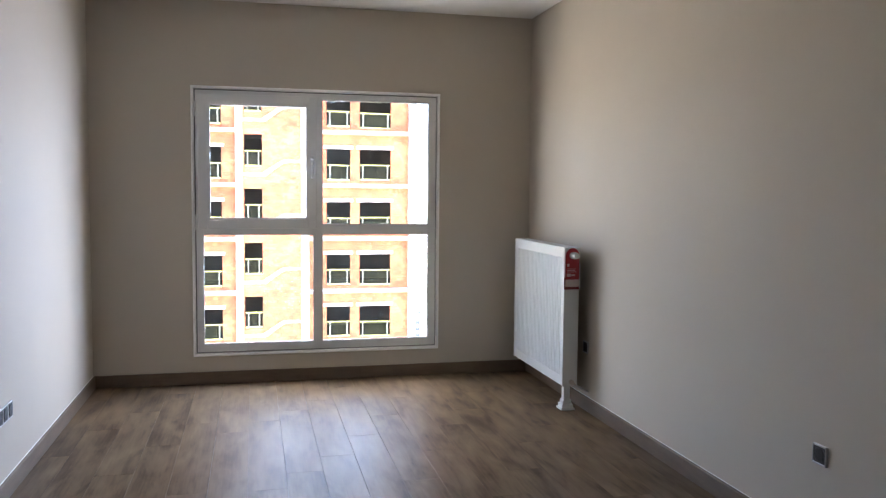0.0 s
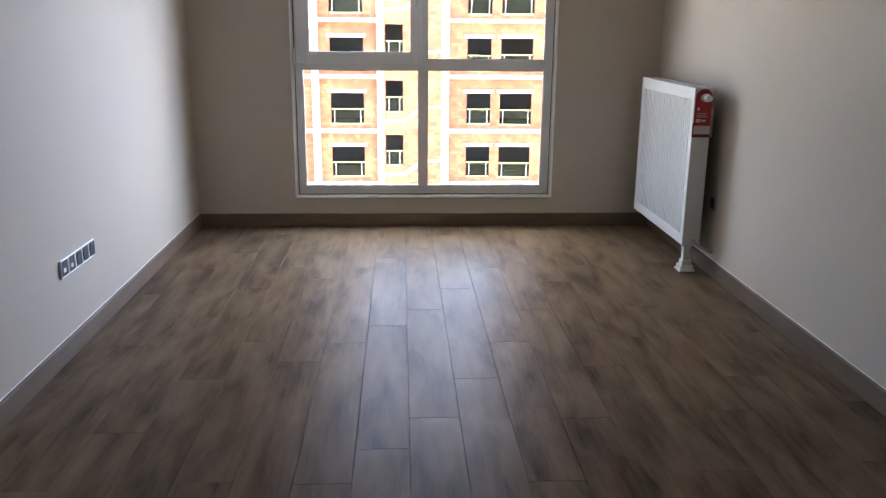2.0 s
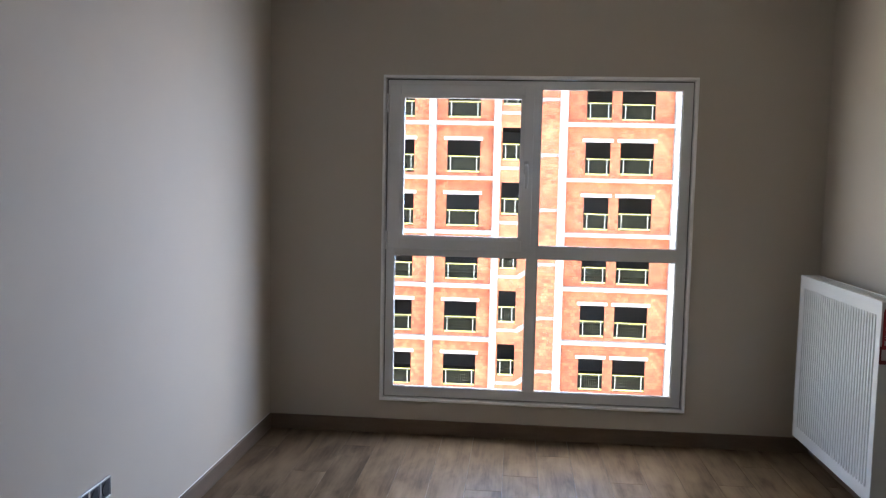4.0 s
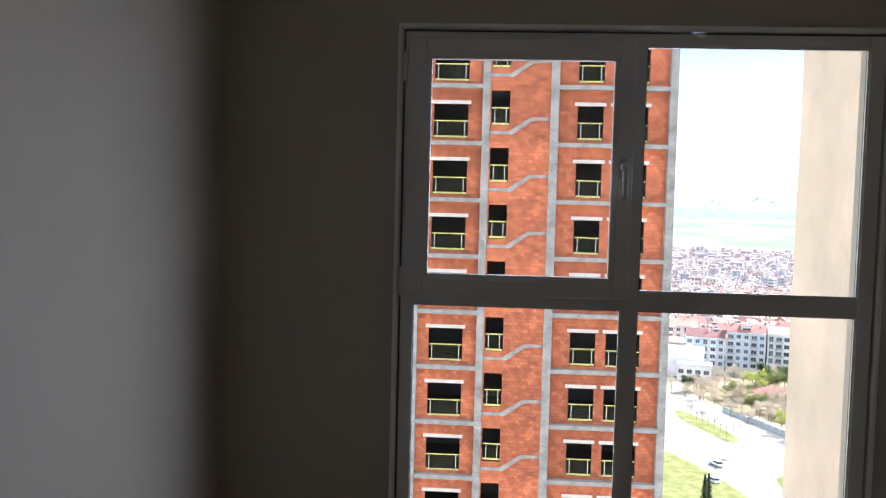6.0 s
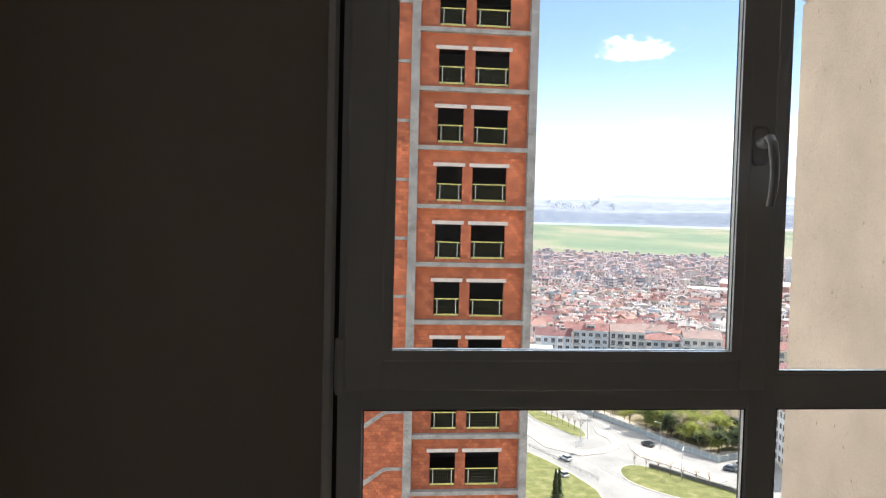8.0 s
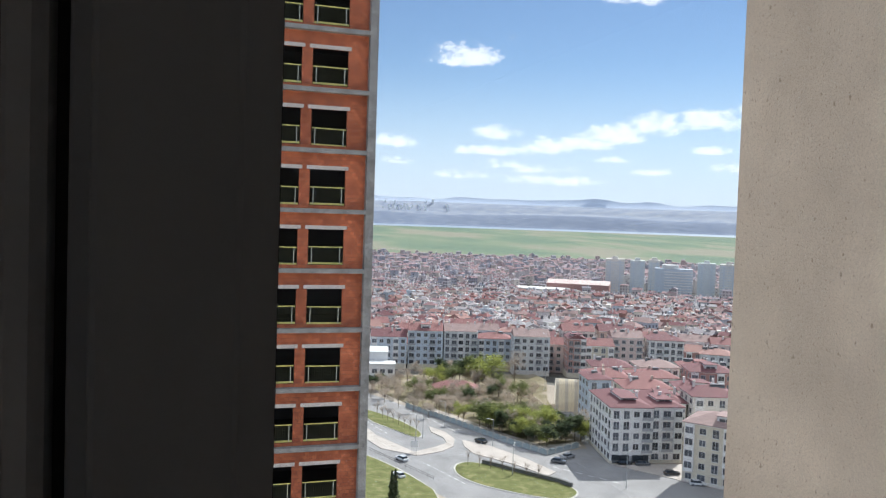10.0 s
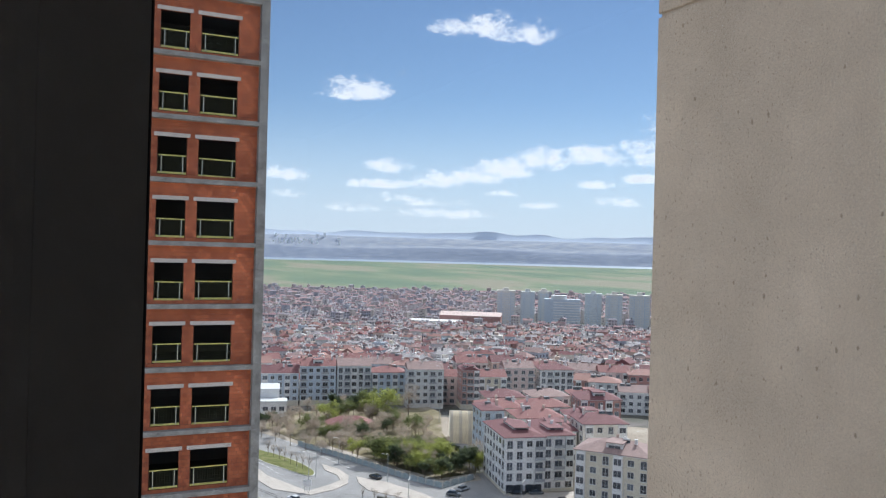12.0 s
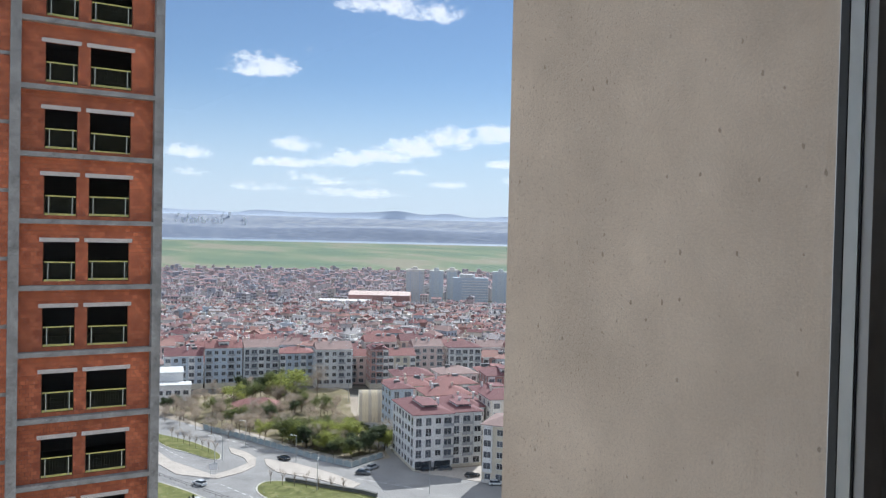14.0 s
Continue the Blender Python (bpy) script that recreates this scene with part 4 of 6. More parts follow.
def apartment_house(x, y, yaw, w, d, storeys, wall, roof, cols=None, side_cols=None, z=GZ, style=0, plinth=True, dormer=False, hip=True, near=False):
    """A plastered house: front centred at x, y, turned by yaw; bays, balconies and windows on the front, windows on both sides."""
    st = 3.05
    h = storeys * st + 0.6
    q = random.Random(int(x * 13 + y * 7))
    ho = thing("apartment_house", (x, y, z), f"{COLOUR_WORD[wall]} plastered apartment house, {storeys} storeys, {ROOF_WORD[roof]} roof", "house", "town houses")
    ho.rotation_euler = (0, 0, radians(yaw))
    bm = bmesh.new()
    box(bm, -w / 2, w / 2, 0, d, -4, h)
    for k in range(1, storeys + 1):
        box(bm, -w / 2 - 0.04, w / 2 + 0.04, -0.04, d + 0.04, k * st + 0.1, k * st + 0.2)
    part("wall", bm, M_WALLS[wall], ho)
    if plinth:
        part("plinth", boxes((-w / 2 - 0.08, w / 2 + 0.08, -0.08, d + 0.08, -4, 0.9)), M_WALLS[(wall + 1) % 2], ho)
    rh = min(w, d) * (0.17 if hip else 0.21)
    ro = part("roof", roof_mesh(w, d, rh, 0.55 if hip else 0.12, "hip" if hip else "gable"), M_ROOFS[roof], ho)
    ro.location = (0, d / 2, h + 0.18)
    part("eave", boxes((-w / 2 - (0.5 if hip else 0.1), w / 2 + (0.5 if hip else 0.1), -d / 2 - 0.5, d / 2 + 0.5, -0.32, -0.185)), M_WALLS[2], ro)
    for k in range(q.choice((1, 2, 3))):
        ch = part("chimney", boxes((-0.35, 0.35, -0.3, 0.3, -1.5, 1.3), (-0.45, 0.45, -0.4, 0.4, 1.3, 1.42)), M_WALLS[q.choice((2, 2, 0, 3))], ro)
        ch.location = (w * q.uniform(-0.4, 0.4), d * q.uniform(-0.15, 0.2), rh * 0.75)
    if dormer:
        dm = part("dormer", boxes((-2.2, 2.2, -d * 0.34, d * 0.1, 0.2, rh * 0.95)), M_WALLS[2], ro, "white attic dormer")
        part("dormer_roof", boxes((-2.5, 2.5, -d * 0.38, d * 0.12, rh * 0.95, rh * 0.95 + 0.16)), M_ROOFS[roof], dm)
        dw = part("window", WIN[0], None, dm)
        dw.location = (0, -d * 0.34, 0.55)
        dw.scale = (1.6, 1.0, 0.6)
    for k in range(q.choice((0, 1, 1, 2))):
        so = part("solar_heater", boxes((-1.1, 1.1, -0.8, 0.8, 0.0, 0.1)), M_PANE, ro, "dark tilted solar water heater")
        so.location, so.rotation_euler = (w * q.uniform(-0.36, 0.36), -d * 0.08, rh * 0.85), (radians(32), 0, 0)
        tk = bmesh.new()
        tube(tk, (-0.95, 0.85, 0.22), (0.95, 0.85, 0.22), 0.26, n=10)
        part("tank", tk, M_WALLS[2], so)
    n = cols or max(3, int(w / 3.0))
    for c in range(n):
        cx = -w / 2 + w * (c + 0.5) / n
        kind = {0: ("bay", "plain", "french"), 1: ("balcony", "plain", "plain"), 2: ("french", "balcony", "bay"), 3: ("french", "french", "plain", "balcony")}[style][c % (4 if style == 3 else 3)]
        yo = 0.0
        if kind == "bay":
            bw, yo = min(2.5, w / n * 0.82), -0.75
            part("bay", boxes((cx - bw / 2, cx + bw / 2, yo, 0.0, st + 0.05, h - 0.25)), M_WALLS[2 if wall != 2 else 7], ho)
        for s in range(storeys):
            up = s > 0
            mesh = WIN[{"bay": 0, "plain": 1, "french": 3, "balcony": 2}[kind] if up else q.choice((0, 0, 1))]
            o = part("window", mesh, None, ho)
            o.location = (cx, yo if up else 0.0, (0.55 if up and kind in ("french", "balcony") else 1.0) + s * st)
    if near:
        part("shop_front", boxes((-w / 2 + 0.6, -0.4, -0.14, -0.09, 0.3, 2.5), (0.4, w / 2 - 0.6, -0.14, -0.09, 0.3, 2.5)), M_PANE, ho, "dark glazed shop front")
        part("door", boxes((-0.35, 0.35, -0.14, -0.085, 0.0, 2.3)), M_BALCONY, ho)
    m = side_cols if side_cols is not None else max(2, int(d / 4.0))
    for sx, rz in ((-1, -90), (1, 90)):
        for s in range(storeys):
            for c in range(m):
                o = part("window", WIN[(3, 0, 1)[c % 3] if near and s else c % 2], None, ho)
                o.location = (sx * w / 2, d * (c + 0.5) / m, (0.6 if near and s and c % 3 == 0 else 1.1) + s * st)
                o.rotation_euler = (0, 0, radians(rz))
    return ho


# the corner house, its neighbour, the sand house and those behind them
apartment_house(122.6, 197.6, -13, 11.6, 22, 5, 2, 2, cols=4, side_cols=7, style=3, dormer=True, near=True)
apartment_house(133.2, 196.4, -13, 9.4, 16, 5, 2, 2, cols=3, style=2, dormer=True)
apartment_house(134.5, 173.5, -52, 20.0, 14, 5, 1, 3, cols=6, style=0, dormer=True)
apartment_house(133.2, 235.0, -13, 7.5, 12, 5, 4, 2, cols=2, style=2)
for k, (x, y, w, d, s, wl, rf) in enumerate(((144, 214, 13, 15, 4, 0, 2), (156, 205, 14, 14, 5, 0, 2), (150, 232, 16, 14, 4, 1, 0), (166, 226, 15, 14, 4, 2, 2), (146, 252, 15, 13, 4, 5, 0), (163, 248, 16, 13, 4, 0, 0),
                                             (180, 240, 15, 14, 5, 6, 2), (158, 270, 15, 13, 4, 3, 2), (176, 266, 15, 13, 4, 2, 3), (192, 262, 15, 13, 4, 0, 0))):
    apartment_house(x, y, -22 + (k % 3) * 4, w, d, s, wl, rf, dormer=k % 3 == 0)
# first row across the park
row = [(92, 352, 15, 4, 2), (108, 348, 14.5, 4, 0), (123.5, 344.5, 14, 7, 3), (138.5, 341, 14, 4, 0), (150, 326, 15, 7, 3), (168, 318, 7, 6, 2), (178, 316, 12, 1, 0), (193, 318, 13, 5, 3), (207, 309, 14, 2, 2), (163, 345, 14, 5, 2), (180, 340, 14, 0, 0), (198, 337, 15, 3, 2), (215, 332, 14, 2, 0)]
for k, (x, y, w, wl, rf) in enumerate(row):
    apartment_house(x, y, -14 - 0.05 * (x - 90), w + 1.0, 12.5, 5 if k % 3 else 4, wl, rf, style=k % 3, dormer=k % 4 == 1, hip=k % 5 == 3)
for k in range(45):
    a, r = radians(12.5 + (k % 15) * 2.05 + (k // 15) * 0.6), 376 + (k // 15) * 21 + rng.uniform(-1.5, 1.5) + 7 * math.sin((k % 15) * 0.8)
    apartment_house(r * math.sin(a), r * math.cos(a), -math.degrees(a) + 10 * math.sin((k % 15) * 0.55 + k // 15), 14.2, 12, rng.choice((4, 4, 5, 5)) - (1 if k < 15 else 0), rng.choice((0, 1, 2, 2, 3, 4, 5, 5, 6, 7)), rng.choice((0, 0, 1, 1, 2, 3)),
                    z=ground_z(r), style=k % 3, plinth=False, hip=k % 4 == 0)

# school-like white block, park pavilion, vaulted sports tent
school = thing("flat_roofed_block", (82, 330, GZ), "white flat-roofed two-part block beside the park", "building")
school.rotation_euler = (0, 0, radians(-14))
part("wall", boxes((-11, 4, 0, 14, -1, 9.5), (-6, 7, -8, 0, -1, 6.0), bevel=0.05), M_WALLS[2], school)
part("parapet", boxes((-11.2, 4.2, -0.2, 14.2, 9.5, 10.1), (-6.2, 7.2, -8.2, -0.2, 6.0, 6.5)), M_WALLS[7], school)
for k in range(4):
    o = part("window", WIN[0], None, school)
    o.location = (-4.5 + k * 3.2, -8, 2.6)
pav = thing("park_pavilion", (102, 288, GZ), "low park pavilion with a red hipped tile roof", "pavilion")
pav.rotation_euler = (0, 0, radians(-18))
part("wall", boxes((-7.5, 7.5, -5, 5, -1, 3.0)), M_WALLS[0], pav)
r2 = part("roof", roof_mesh(16, 11, 2.8, 0.9), M_ROOFS[0], pav)
r2.location = (0, 0, 3.2)
M_CANVAS = []
for nm, col in (("ivory", (0.82, 0.74, 0.58)), ("grey", (0.62, 0.58, 0.50))):
    cm = mat(nm + "_tent_canvas", col, rough=0.7, var=0.05, scale=1.0)
    tl = nd(cm.node_tree, "ShaderNodeBsdfTranslucent", i_Color=(*col, 1))
    mx = nd(cm.node_tree, "ShaderNodeMixShader", i_Fac=0.55)
    out = cm.node_tree.nodes["Material Output"]
    cm.node_tree.links.new(cm.node_tree.nodes["Principled BSDF"].outputs[0], mx.inputs[1])
    cm.node_tree.links.new(tl.outputs[0], mx.inputs[2])
    cm.node_tree.links.new(mx.outputs[0], out.inputs[0])
    M_CANVAS.append(cm)
tent = thing("sports_tent", (135.8, 262.6, GZ), "white ribbed barrel-vaulted sports tent", "tent")
tent.rotation_euler = (0, 0, radians(-24))
for k in range(8):
    tb = bmesh.new()
    x0, x1 = -4.4 + k * 1.1, -4.4 + (k + 1) * 1.1 - 0.05
    pts = [(-6.0 * math.cos(math.pi * q / 16), 10.5 * math.sin(math.pi * q / 16) ** 0.7) for q in range(17)]
    for (ya, za), (yb, zb) in zip(pts, pts[1:]):
        vs = [tb.verts.new(v) for v in ((x0, ya, za), (x1, ya, za), (x1, yb, zb), (x0, yb, zb))]
        tb.faces.new(vs)
    part("canvas_panel", tb, M_CANVAS[0 if k % 3 else 1], tent)

# the far town, too many to count
M_TOWNWALL, M_TOWNROOF = bpy.data.materials.new("town_render"), bpy.data.materials.new("town_roofs")
# beyond 820 m, wall and roof colours are paler with painted-in haze
M_HAZEWALL, M_HAZEROOF = bpy.data.materials.new("hazed_town_render"), bpy.data.materials.new("hazed_town_roofs")
HAZE_W = [(0.54, 0.50, 0.49), (0.62, 0.59, 0.58), (0.46, 0.47, 0.51), (0.54, 0.45, 0.43), (0.40, 0.41, 0.45), (0.57, 0.52, 0.47)]
HAZE_R = [(0.38, 0.25, 0.25), (0.34, 0.22, 0.23), (0.40, 0.36, 0.38), (0.34, 0.31, 0.34), (0.43, 0.28, 0.27), (0.36, 0.24, 0.24)]
for m, cols in ((M_HAZEWALL, HAZE_W), (M_HAZEROOF, HAZE_R), (M_TOWNWALL, [tuple(min(0.85, 0.95 * q) for q in c) for c in WALL_COLS]), (M_TOWNROOF, ROOF_COLS + [(0.48, 0.45, 0.45), (0.34, 0.21, 0.20), (0.38, 0.25, 0.23), (0.40, 0.36, 0.36), (0.30, 0.18, 0.18)])):
    m.use_nodes = True
    t = m.node_tree
    b = t.nodes["Principled BSDF"]
    geo = t.nodes.new("ShaderNodeNewGeometry")
    r = t.nodes.new("ShaderNodeValToRGB")
    r.color_ramp.interpolation = "CONSTANT"
    for k, c in enumerate(cols):
        e = r.color_ramp.elements[k] if k < 2 else r.color_ramp.elements.new(k / len(cols))
        e.position, e.color = k / len(cols), (*c, 1)
    t.links.new(geo.outputs["Random Per Island"], r.inputs[0])
    t.links.new(r.outputs[0], b.inputs["Base Color"])
    b.inputs["Roughness"].default_value = 0.9
V, F, MI = [], [], []


def emit(vs, fs, mi):
    n = len(V)
    V.extend(vs)
    for f in fs:
        F.append(tuple(n + q for q in f))
        MI.append(mi)


def town_house(cx, cy, z, yaw, w, d, h, windows, m0, chimneys):
    c, s = math.cos(yaw), math.sin(yaw)
    P = lambda x, y, q: (cx + x * c - y * s, cy + x * s + y * c, z + q)
    a, b = w / 2, d / 2
    emit([P(-a, -b, -5), P(a, -b, -5), P(a, b, -5), P(-a, b, -5), P(-a, -b, h), P(a, -b, h), P(a, b, h), P(-a, b, h)],
         [(0, 1, 5, 4), (1, 2, 6, 5), (2, 3, 7, 6), (3, 0, 4, 7), (4, 5, 6, 7)], m0)
    if rng.random() < 0.84:
        A, B, rh, cut = a + 0.45, b + 0.6, min(a, b) * rng.uniform(0.35, 0.6), rng.choice((0.0, 0.0, 0.9)) * b
        emit([P(-A, -B, h - 0.15), P(A, -B, h - 0.15), P(A, B, h - 0.15), P(-A, B, h - 0.15), P(-A + cut, 0, h + rh), P(A - cut, 0, h + rh)],
             [(0, 1, 5, 4), (1, 2, 5), (2, 3, 4, 5), (3, 0, 4)], m0 + 1)
    else:
        emit([P(-a * 0.4, -b * 0.4, h), P(a * 0.3, -b * 0.4, h), P(a * 0.3, b * 0.4, h), P(-a * 0.4, b * 0.4, h), P(-a * 0.4, -b * 0.4, h + 2), P(a * 0.3, -b * 0.4, h + 2), P(a * 0.3, b * 0.4, h + 2), P(-a * 0.4, b * 0.4, h + 2)],
             [(0, 1, 5, 4), (1, 2, 6, 5), (2, 3, 7, 6), (3, 0, 4, 7), (4, 5, 6, 7)], m0)
    if chimneys:
        for k in range(rng.choice((1, 2, 2, 3))):
            x, y, cw, ct = rng.uniform(-a, a) * 0.85, rng.uniform(-b, b) * 0.7, rng.uniform(0.3, 0.55), h + rng.uniform(1.6, 3.0)
            emit([P(x - cw, y - cw, h), P(x + cw, y - cw, h), P(x + cw, y + cw, h), P(x - cw, y + cw, h), P(x - cw, y - cw, ct), P(x + cw, y - cw, ct), P(x + cw, y + cw, ct), P(x - cw, y + cw, ct)],
                 [(0, 1, 5, 4), (1, 2, 6, 5), (2, 3, 7, 6), (3, 0, 4, 7), (4, 5, 6, 7)], rng.choice((5, 5, 5, 2, 0)))
        if rng.random() < 0.55:
            x, y, zz = rng.uniform(-a, a) * 0.6, -b * 0.45, h + 1.3
            emit([P(x - 1.2, y - 0.7, zz), P(x + 1.2, y - 0.7, zz), P(x + 1.2, y + 0.6, zz + 0.9), P(x - 1.2, y + 0.6, zz + 0.9)], [(0, 1, 2, 3)], 2)
    if not windows:
        for k in range(int(h / 1.9)):
            x, q2, zz = rng.uniform(-0.75, 0.1) * a, rng.uniform(0.35, 0.8) * a, h - 1.3 - k * 1.9
            emit([P(x, -b - 0.08, zz - 0.8), P(x + q2, -b - 0.08, zz - 0.8), P(x + q2, -b - 0.08, zz), P(x, -b - 0.08, zz)], [(0, 1, 2, 3)], 2)
    if windows:
        n, ns = max(3, int(w / 3)), int(h / 2.9)
        for k in range(ns):
            zz = k * 2.9 + 1.1
            for q in range(n):
                x = -a + w * (q + 0.5) / n
                emit([P(x - 0.65, -b - 0.08, zz), P(x + 0.65, -b - 0.08, zz), P(x + 0.65, -b - 0.08, zz + 1.5), P(x - 0.65, -b - 0.08, zz + 1.5)], [(0, 1, 2, 3)], 2)
            for sx in (-1, 1):
                for q in range(3):
                    y = -b + d * (q + 0.5) / 3
                    X = sx * (a + 0.08)
                    emit([P(X, y - 0.6, zz), P(X, y + 0.6, zz), P(X, y + 0.6, zz + 1.5), P(X, y - 0.6, zz + 1.5)], [(0, 1, 2, 3)], 2)


r = 440.0
while r < 1765:
    size = 0.80 if r < 500 else 0.62 if r < 760 else 0.50 if r < 1100 else 0.46
    step = 14.5 * size / r
    a = radians(5) + rng.uniform(0, step)
    block, turn, base_h = 0, 0.0, 4
    while a < radians(50):
        block += 1
        if block % 7 == 0:
            a += 5.0 / r
            turn, base_h = rng.choice((0, 0, math.pi / 2)) + rng.uniform(-0.1, 0.1), rng.choice((4, 4, 4, 5))
        rr = r + rng.uniform(-6, 6) * size
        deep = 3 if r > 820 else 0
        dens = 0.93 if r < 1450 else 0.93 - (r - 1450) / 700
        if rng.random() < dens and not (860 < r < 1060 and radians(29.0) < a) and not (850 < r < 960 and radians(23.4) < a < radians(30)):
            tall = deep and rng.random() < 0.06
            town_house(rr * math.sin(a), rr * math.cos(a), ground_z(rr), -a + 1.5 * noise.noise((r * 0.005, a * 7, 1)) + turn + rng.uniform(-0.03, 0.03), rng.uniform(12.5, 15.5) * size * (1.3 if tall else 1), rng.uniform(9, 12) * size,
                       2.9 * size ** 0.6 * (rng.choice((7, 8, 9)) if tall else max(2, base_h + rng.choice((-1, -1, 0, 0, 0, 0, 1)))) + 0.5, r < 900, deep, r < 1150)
        a += step * rng.uniform(0.85, 1.2)
    r += (12.5 if int(r / 17) % 3 else 17.0) * size
tme = bpy.data.meshes.new("town")
tme.from_pydata(V, [], F)
for m in (M_TOWNWALL, M_TOWNROOF, M_TOWNPANE, M_HAZEWALL, M_HAZEROOF, M_WALLS[2]):
    tme.materials.append(m)
tme.polygons.foreach_set("material_index", MI)
tagged(new("town_houses", tme), "dense far town of plastered houses with red tiled roofs", "town", kind="stuff")

# tall slab blocks, warehouse
for k, (az, rr, w, h, wl) in enumerate(((30.1, 985, 22, 41, 0), (31.6, 990, 17, 40, 7), (32.7, 1000, 13, 41, 0), (34.0, 930, 40, 34, 4), (36.1, 1000, 20, 40, 7), (37.5, 990, 20, 40, 0), (39.2, 990, 24, 40, 0), (41.2, 985, 24, 38, 7))):
    a = radians(az)
    tb = thing("tower_block", (rr * math.sin(a), rr * math.cos(a), ground_z(rr)), "pale tall residential slab block with glazed stripes" if k != 3 else "wide grey block with balcony bands and a round top", "building", "far tower blocks")
    tb.rotation_euler = (0, 0, -a)
    part("wall", boxes((-w / 2, w / 2, 0, 16, -3, h), (-3, 3, 5, 11, h, h + 3)), M_WALLS[wl], tb)
    if k == 3:
        for s in range(10):
            part("balcony_band", boxes((-w * 0.25, w / 2 + 0.4, -1.2, 0.2, 3 + s * 3.0, 4.1 + s * 3.0)), M_WALLS[2], tb)
        rb = bmesh.new()
        tube(rb, (-w * 0.1, 8, h), (-w * 0.1, 8, h + 4), 9, n=28)
        part("round_top", rb, M_WALLS[7], tb)
    else:
        for c in (-0.25, 0.25):
            part("glazed_stripe", boxes((w * c - 0.8, w * c + 0.8, -0.25, 0.1, 1, h - 1.5)), M_WALLS[4], tb)
        for s in range(12):
            part("window_row", boxes(*[(w * u - 0.9, w * u + 0.9, -0.1, 0.1, 2.6 + s * 3.05, 4.2 + s * 3.05) for u in (-0.42, -0.34, -0.13, 0.0, 0.13, 0.34, 0.42)]), M_WALLS[4], tb)
a = radians(26.7)
wh = thing("warehouse", (905 * math.sin(a), 905 * math.cos(a), ground_z(905)), "long low warehouse, pale rose roof and dark red side", "warehouse")
wh.rotation_euler = (0, 0, -a - 0.1)
part("wall", boxes((-20, 48, 6, 40, -4, 13)), M_WALLS[6], wh)
wro = part("roof", roof_mesh(68, 34, 3.5, 0.3, "gable"), M_WALLS[5], wh)
wro.location = (14, 23, 13.2)
part("annex", boxes((-52, 6, -14, 5.9, -4, 7.5)), M_WALLS[2], wh)
wra = part("annex_roof", roof_mesh(58, 19.9, 1.6, 0.3, "gable"), M_WALLS[2], wh, "pale sheet-metal roof")
wra.location = (-23, -4.05, 7.7)

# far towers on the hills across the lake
# the near-white of these facades carries the haze of distance
M_FARB = mat("hazed_pale_facade", (0.88, 0.90, 0.94), rough=0.9, var=0.08, scale=0.02, fine=0.1, bump=0)
far = bmesh.new()
for k in range(150):
    a = radians(rng.gauss(15.4, 1.1) if k < 26 else rng.uniform(8, 46))
    rr = rng.uniform(4640, 4790)
    w, h, x, y, z = rng.uniform(7, 12), rng.uniform(18, 40) if k < 26 else rng.uniform(5, 9), rr * math.sin(a), rr * math.cos(a), ground_z(rr, a) - 14
    box(far, x - w / 2, x + w / 2, y - w / 2, y + w / 2, z, z + h)
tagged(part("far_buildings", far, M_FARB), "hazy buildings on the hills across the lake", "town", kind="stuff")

# ---- trees ----
M_BARK = mat("brown_bark", (0.22, 0.165, 0.125), rough=0.95, var=0.2, scale=2.0)
def leafy(m, share):
    """Lets light through thin leaves or fine twigs."""
    t = m.node_tree
    p = t.nodes["Principled BSDF"]
    tl = t.nodes.new("ShaderNodeBsdfTranslucent")
    t.links.new(p.inputs["Base Color"].links[0].from_socket, tl.inputs[0])
    mx = nd(t, "ShaderNodeMixShader", i_Fac=share)
    t.links.new(p.outputs[0], mx.inputs[1])
    t.links.new(tl.outputs[0], mx.inputs[2])
    t.links.new(mx.outputs[0], t.nodes["Material Output"].inputs[0])
    return m


LEAVES = [leafy(mat("leaf_" + n, c, rough=0.7, var=0.25, scale=0.8, fine=6.0, bump=0, spec=0.2), 0.5) for n, c in
          (("fresh", (0.40, 0.43, 0.13)), ("mid", (0.20, 0.23, 0.09)), ("dark", (0.105, 0.135, 0.07)))]


